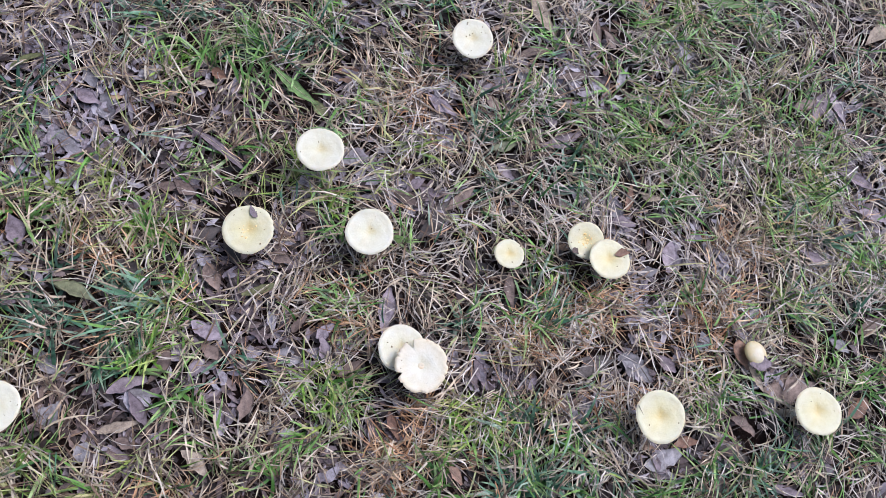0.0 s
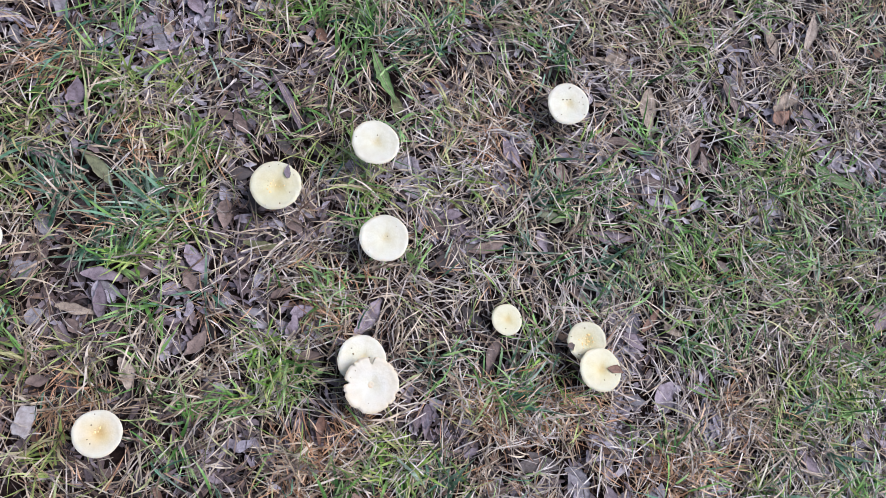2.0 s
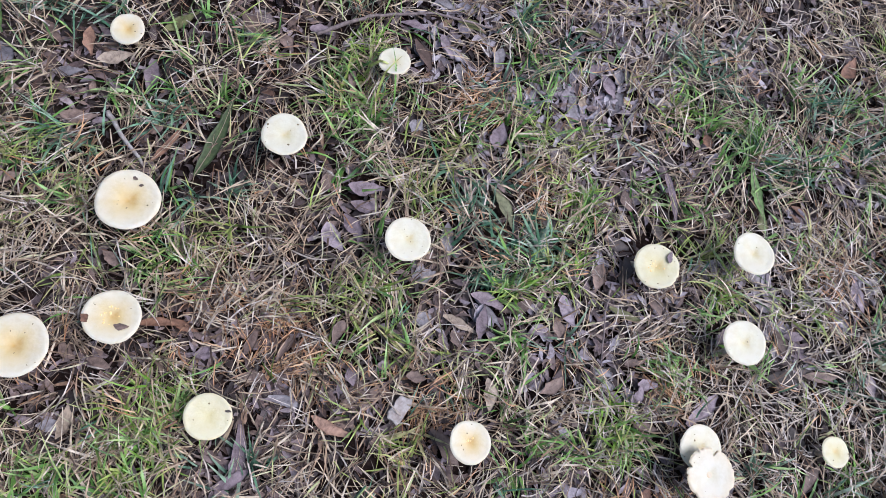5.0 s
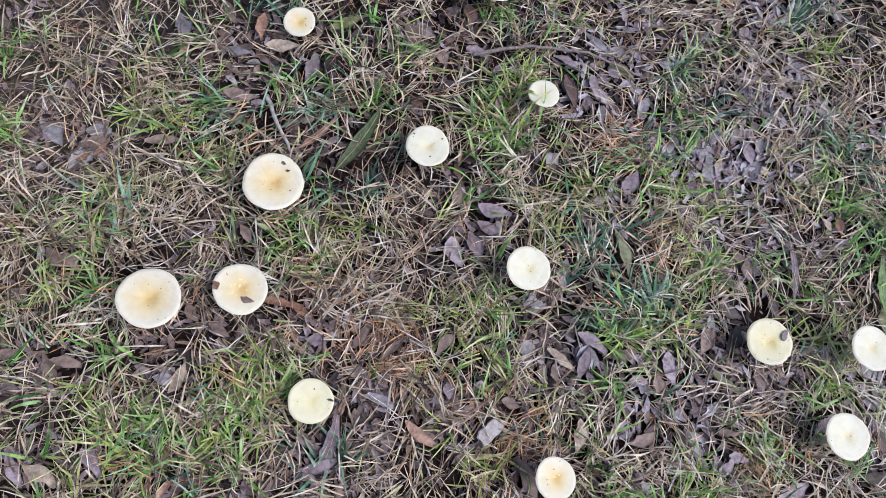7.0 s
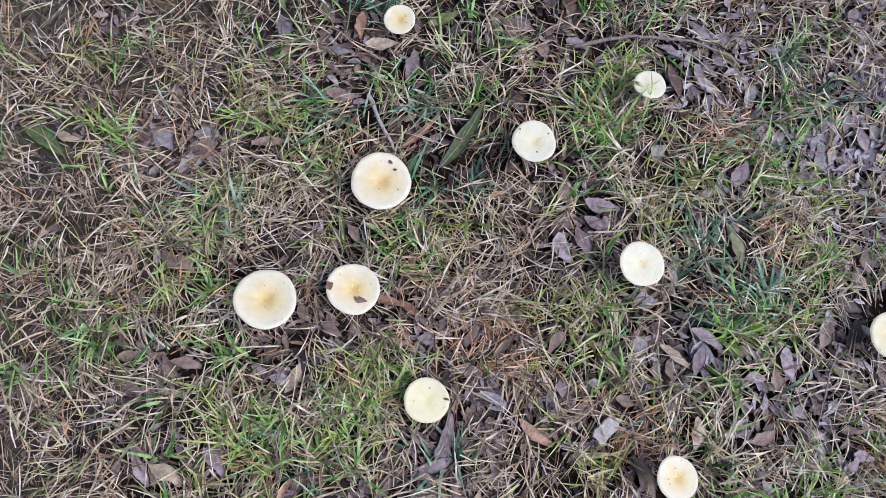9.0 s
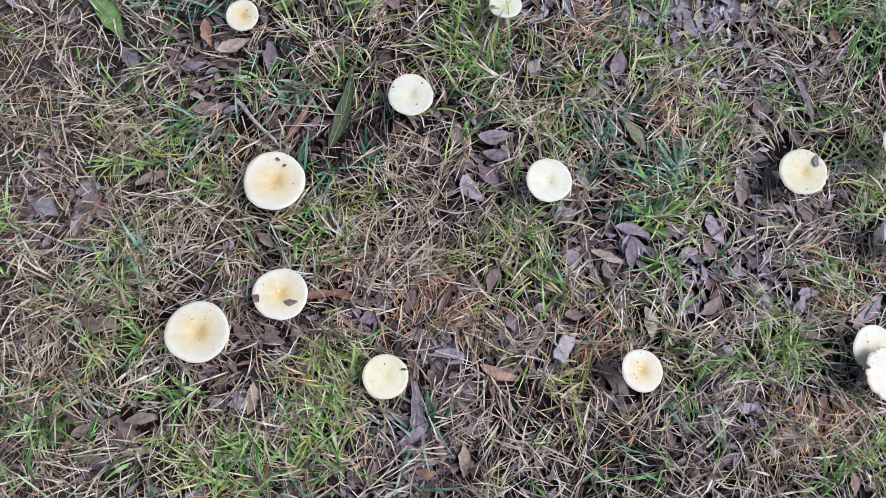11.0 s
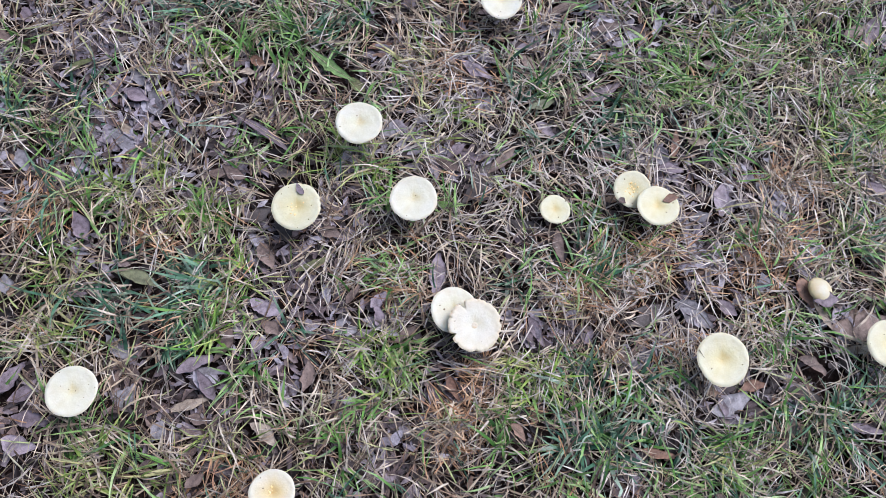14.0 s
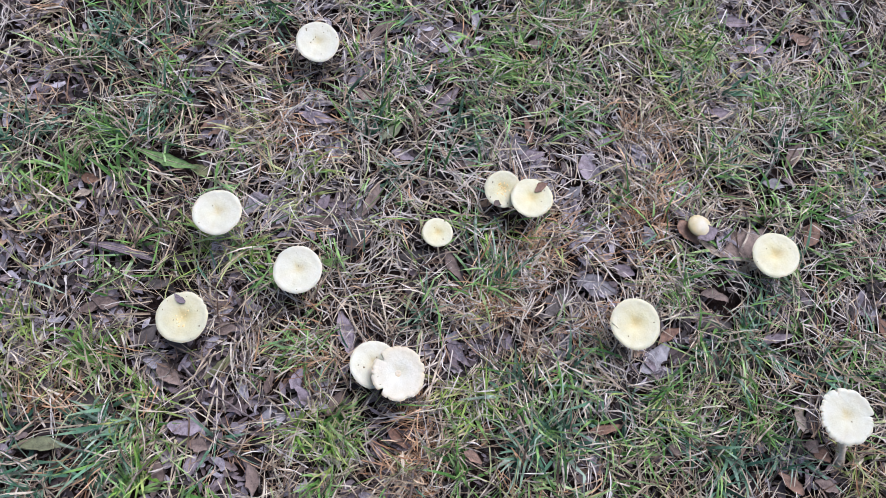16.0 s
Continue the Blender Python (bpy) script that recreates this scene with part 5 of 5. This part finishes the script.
def field(name, material, n, box, lo, hi, wlo, whi, rise, droop, zlo, zhi, seed, label, curve=0.3, steps=6, ring=False, bare=0.0, lush=0.0, more=(), floor=0.3, sheaf=1):
    """Blades over a stretch, sheaf of them side by side: bare and lush are the shares that the litter and the green patches keep out; more names the patches where they grow, floor the share elsewhere."""
    rng = np.random.default_rng(seed)
    n = n // sheaf
    x, y = scatter(n, box, rng)
    if ring:
        d = apron(x, y) - 0.22
        keep = rng.random(n) < np.exp(-np.maximum(d, 0) / 1.1) * np.clip(1 + d / 0.22, 0, 1)
    else:
        p = (1 - bare * share(x, y, LITTER, rng)) * (1 - lush * share(x, y, LUSH, rng)) * (0.35 + 1.3 * clump(x, y, 900 + seed))
        if more:
            p *= floor + (1 - floor) * share(x, y, more, rng)
        inside = np.minimum(np.minimum(x - box[0], box[1] - x), np.minimum(y - box[2], box[3] - y))
        keep = rng.random(n) < p * np.clip(inside / (0.22 if box == NEAR else 0.4), 0, 1)
    x, y, n = x[keep], y[keep], int(keep.sum())
    flow = 2.6 * np.sin(5.3 * x + 2.1 * y + seed) + 2.6 * np.cos(6.1 * y - 3.7 * x + 2 * seed)
    heading = np.where(rng.random(n) < 0.45, flow + rng.normal(0, 0.5, n), rng.uniform(0, 6.28, n))
    if sheaf > 1:
        x, y, heading, n = np.repeat(x, sheaf), np.repeat(y, sheaf), np.repeat(heading, sheaf), n * sheaf
        x, y, heading = x + rng.normal(0, 0.009, n), y + rng.normal(0, 0.009, n), heading + rng.normal(0, 0.3, n)
    blades(name, material, x, y, heading, rng.uniform(lo, hi, n), rng.uniform(wlo, whi, n), rng.normal(rise[0], rise[1], n), rng.uniform(droop[0], droop[1], n), rng.uniform(zlo, zhi, n), seed + 500, label, steps, curve)


def tufts(name, material, spots, per, lo, hi, wlo, whi, seed, label, rise=(0.75, 0.35)):
    """Clumps: blades fan out from many small crowns inside each spot."""
    rng = np.random.default_rng(seed)
    xs, ys, hs = [], [], []
    for cx, cy, r in spots:
        crowns = max(2, int(per * r * r * 60))
        for _ in range(crowns):
            a, d = rng.uniform(0, 6.28), 1.15 * r * np.sqrt(rng.random()) * rng.uniform(0.7, 1.1)
            k = rng.integers(7, 17)
            xs.append(cx + d * np.cos(a) + rng.normal(0, 0.004, k))
            ys.append(cy + d * np.sin(a) + rng.normal(0, 0.004, k))
            hs.append(rng.uniform(0, 6.28) + rng.normal(0, 1.3, k))
    x, y, h = np.concatenate(xs), np.concatenate(ys), np.concatenate(hs)
    n = len(x)
    blades(name, material, x, y, h, rng.uniform(lo, hi, n), rng.uniform(wlo, whi, n), rng.normal(rise[0], rise[1], n), rng.uniform(0.3, 1.5, n), rng.uniform(0, 0.008, n), seed + 500, label, 6, 0.3)


field("thatch", SHADED_THATCH, 33900, NEAR, 0.02, 0.06, 0.0009, 0.0020, (0.06, 0.14), (0.0, 0.5), 0.002, 0.014, 31, "matted grey-brown dead grass thatch, darkened to stand for shade in gaps", 0.5, 5, bare=0.6)
field("dry_grass", STRAW, 50000, NEAR, 0.024, 0.074, 0.0012, 0.0030, (0.24, 0.22), (0.1, 0.9), 0.010, 0.030, 32, "dry straw-coloured grass blades, bent and tangled", 0.5, 5, bare=0.36, lush=0.22, sheaf=5)
field("matted_straw", STRAW, 22000, NEAR, 0.03, 0.08, 0.0011, 0.0026, (0.2, 0.2), (0.1, 0.8), 0.012, 0.036, 46, "thick mats of dry straw", 0.4, bare=0.6, more=STRAWS, floor=0.05, sheaf=4)
field("bleached_grass", BLEACHED, 11500, NEAR, 0.02, 0.068, 0.0010, 0.0023, (0.2, 0.22), (0.1, 0.8), 0.014, 0.034, 37, "bleached dead grass stalks lying on top", 0.5, 5, bare=0.1, lush=0.05, sheaf=3)
# extra pale blades stand in for stronger light on the +x, +y side
field("lit_side_straw", BLEACHED, 14000, (-0.45, 1.15, -0.2, 1.25), 0.02, 0.068, 0.0010, 0.0023, (0.2, 0.22), (0.1, 0.8), 0.014, 0.032, 38, "pale straw scattered through thin lawn, added to brighten its lit side", 0.5, 5, bare=0.1, lush=0.05, sheaf=3)
field("brown_grass", UMBER, 12500, NEAR, 0.02, 0.06, 0.0010, 0.0022, (0.2, 0.22), (0.1, 0.9), 0.006, 0.028, 39, "brown dead grass blades, tangled", 0.5, 5, bare=0.35, lush=0.2, sheaf=3)
field("tan_grass", ORANGE, 43000, NEAR, 0.02, 0.06, 0.0010, 0.0023, (0.25, 0.25), (0.2, 1.0), 0.014, 0.036, 41, "tan and orange-brown dead grass in patches", 0.5, 5, bare=0.4, more=RUSTS, floor=0.06, sheaf=4)
field("green_grass", GREEN, 9800, NEAR, 0.025, 0.075, 0.0012, 0.0032, (0.35, 0.25), (0.3, 1.1), 0.012, 0.034, 33, "thin green grass blades among straw", 0.4, bare=0.75, more=GREENS, floor=0.21, sheaf=3)
field("blue_green_grass", TEAL, 8700, NEAR, 0.025, 0.075, 0.0012, 0.0032, (0.35, 0.25), (0.3, 1.1), 0.012, 0.034, 34, "thin blue-green grass blades among straw", 0.4, bare=0.75, more=TEALS, floor=0.16, sheaf=3)
field("yellow_green_grass", LIME, 11600, NEAR, 0.025, 0.08, 0.0010, 0.0026, (0.35, 0.25), (0.3, 1.1), 0.012, 0.036, 40, "thin yellow-green grass blades among straw", 0.4, bare=0.75, more=LIMES, floor=0.21, sheaf=3)
field("stray_straw", STRAW, 20000, NEAR, 0.025, 0.07, 0.0009, 0.0020, (0.15, 0.2), (0.0, 0.6), 0.010, 0.026, 48, "thin stray straws over litter and grass", 0.4, 5, lush=0.3, sheaf=2)
field("fresh_green_grass", GREEN, 8000, (-0.3, 1.15, -0.1, 1.25), 0.025, 0.075, 0.0012, 0.0034, (0.4, 0.25), (0.3, 1.1), 0.012, 0.036, 45, "fresh green grass blades among pale straw", 0.4, bare=0.75, more=LUSH, floor=0.2, sheaf=3)
field("far_grass", STRAW, 330000, WIDE, 0.04, 0.1, 0.0018, 0.0034, (0.25, 0.25), (0.2, 1.0), 0.002, 0.02, 35, "dry grass of the lawn around", steps=4, ring=True)
field("far_green_grass", GREEN, 80000, WIDE, 0.04, 0.09, 0.0020, 0.0036, (0.4, 0.25), (0.3, 1.2), 0.002, 0.012, 36, "green grass of the lawn around", steps=4, ring=True)
tufts("green_tufts", GREEN, GREENS, 14, 0.03, 0.085, 0.0020, 0.0052, 51, "tufts of mid-green grass")
tufts("blue_green_tufts", TEAL, TEALS, 15, 0.03, 0.09, 0.0022, 0.0056, 52, "tufts of blue-green grass")
tufts("yellow_green_tufts", LIME, LIMES, 22, 0.03, 0.085, 0.0016, 0.0042, 53, "tufts of yellow-green grass")
tufts("bright_green_tufts", FRESH, VIVID, 24, 0.025, 0.075, 0.0018, 0.0044, 56, "bright fresh green tufts of grass")
tufts("straw_tufts", STRAW, STRAWS, 14, 0.03, 0.09, 0.0012, 0.0024, 54, "clumps of standing straw")
tufts("rusty_tufts", ORANGE, RUSTS, 110, 0.025, 0.065, 0.0010, 0.0022, 55, "clumps of orange-brown dead grass", (0.3, 0.2))
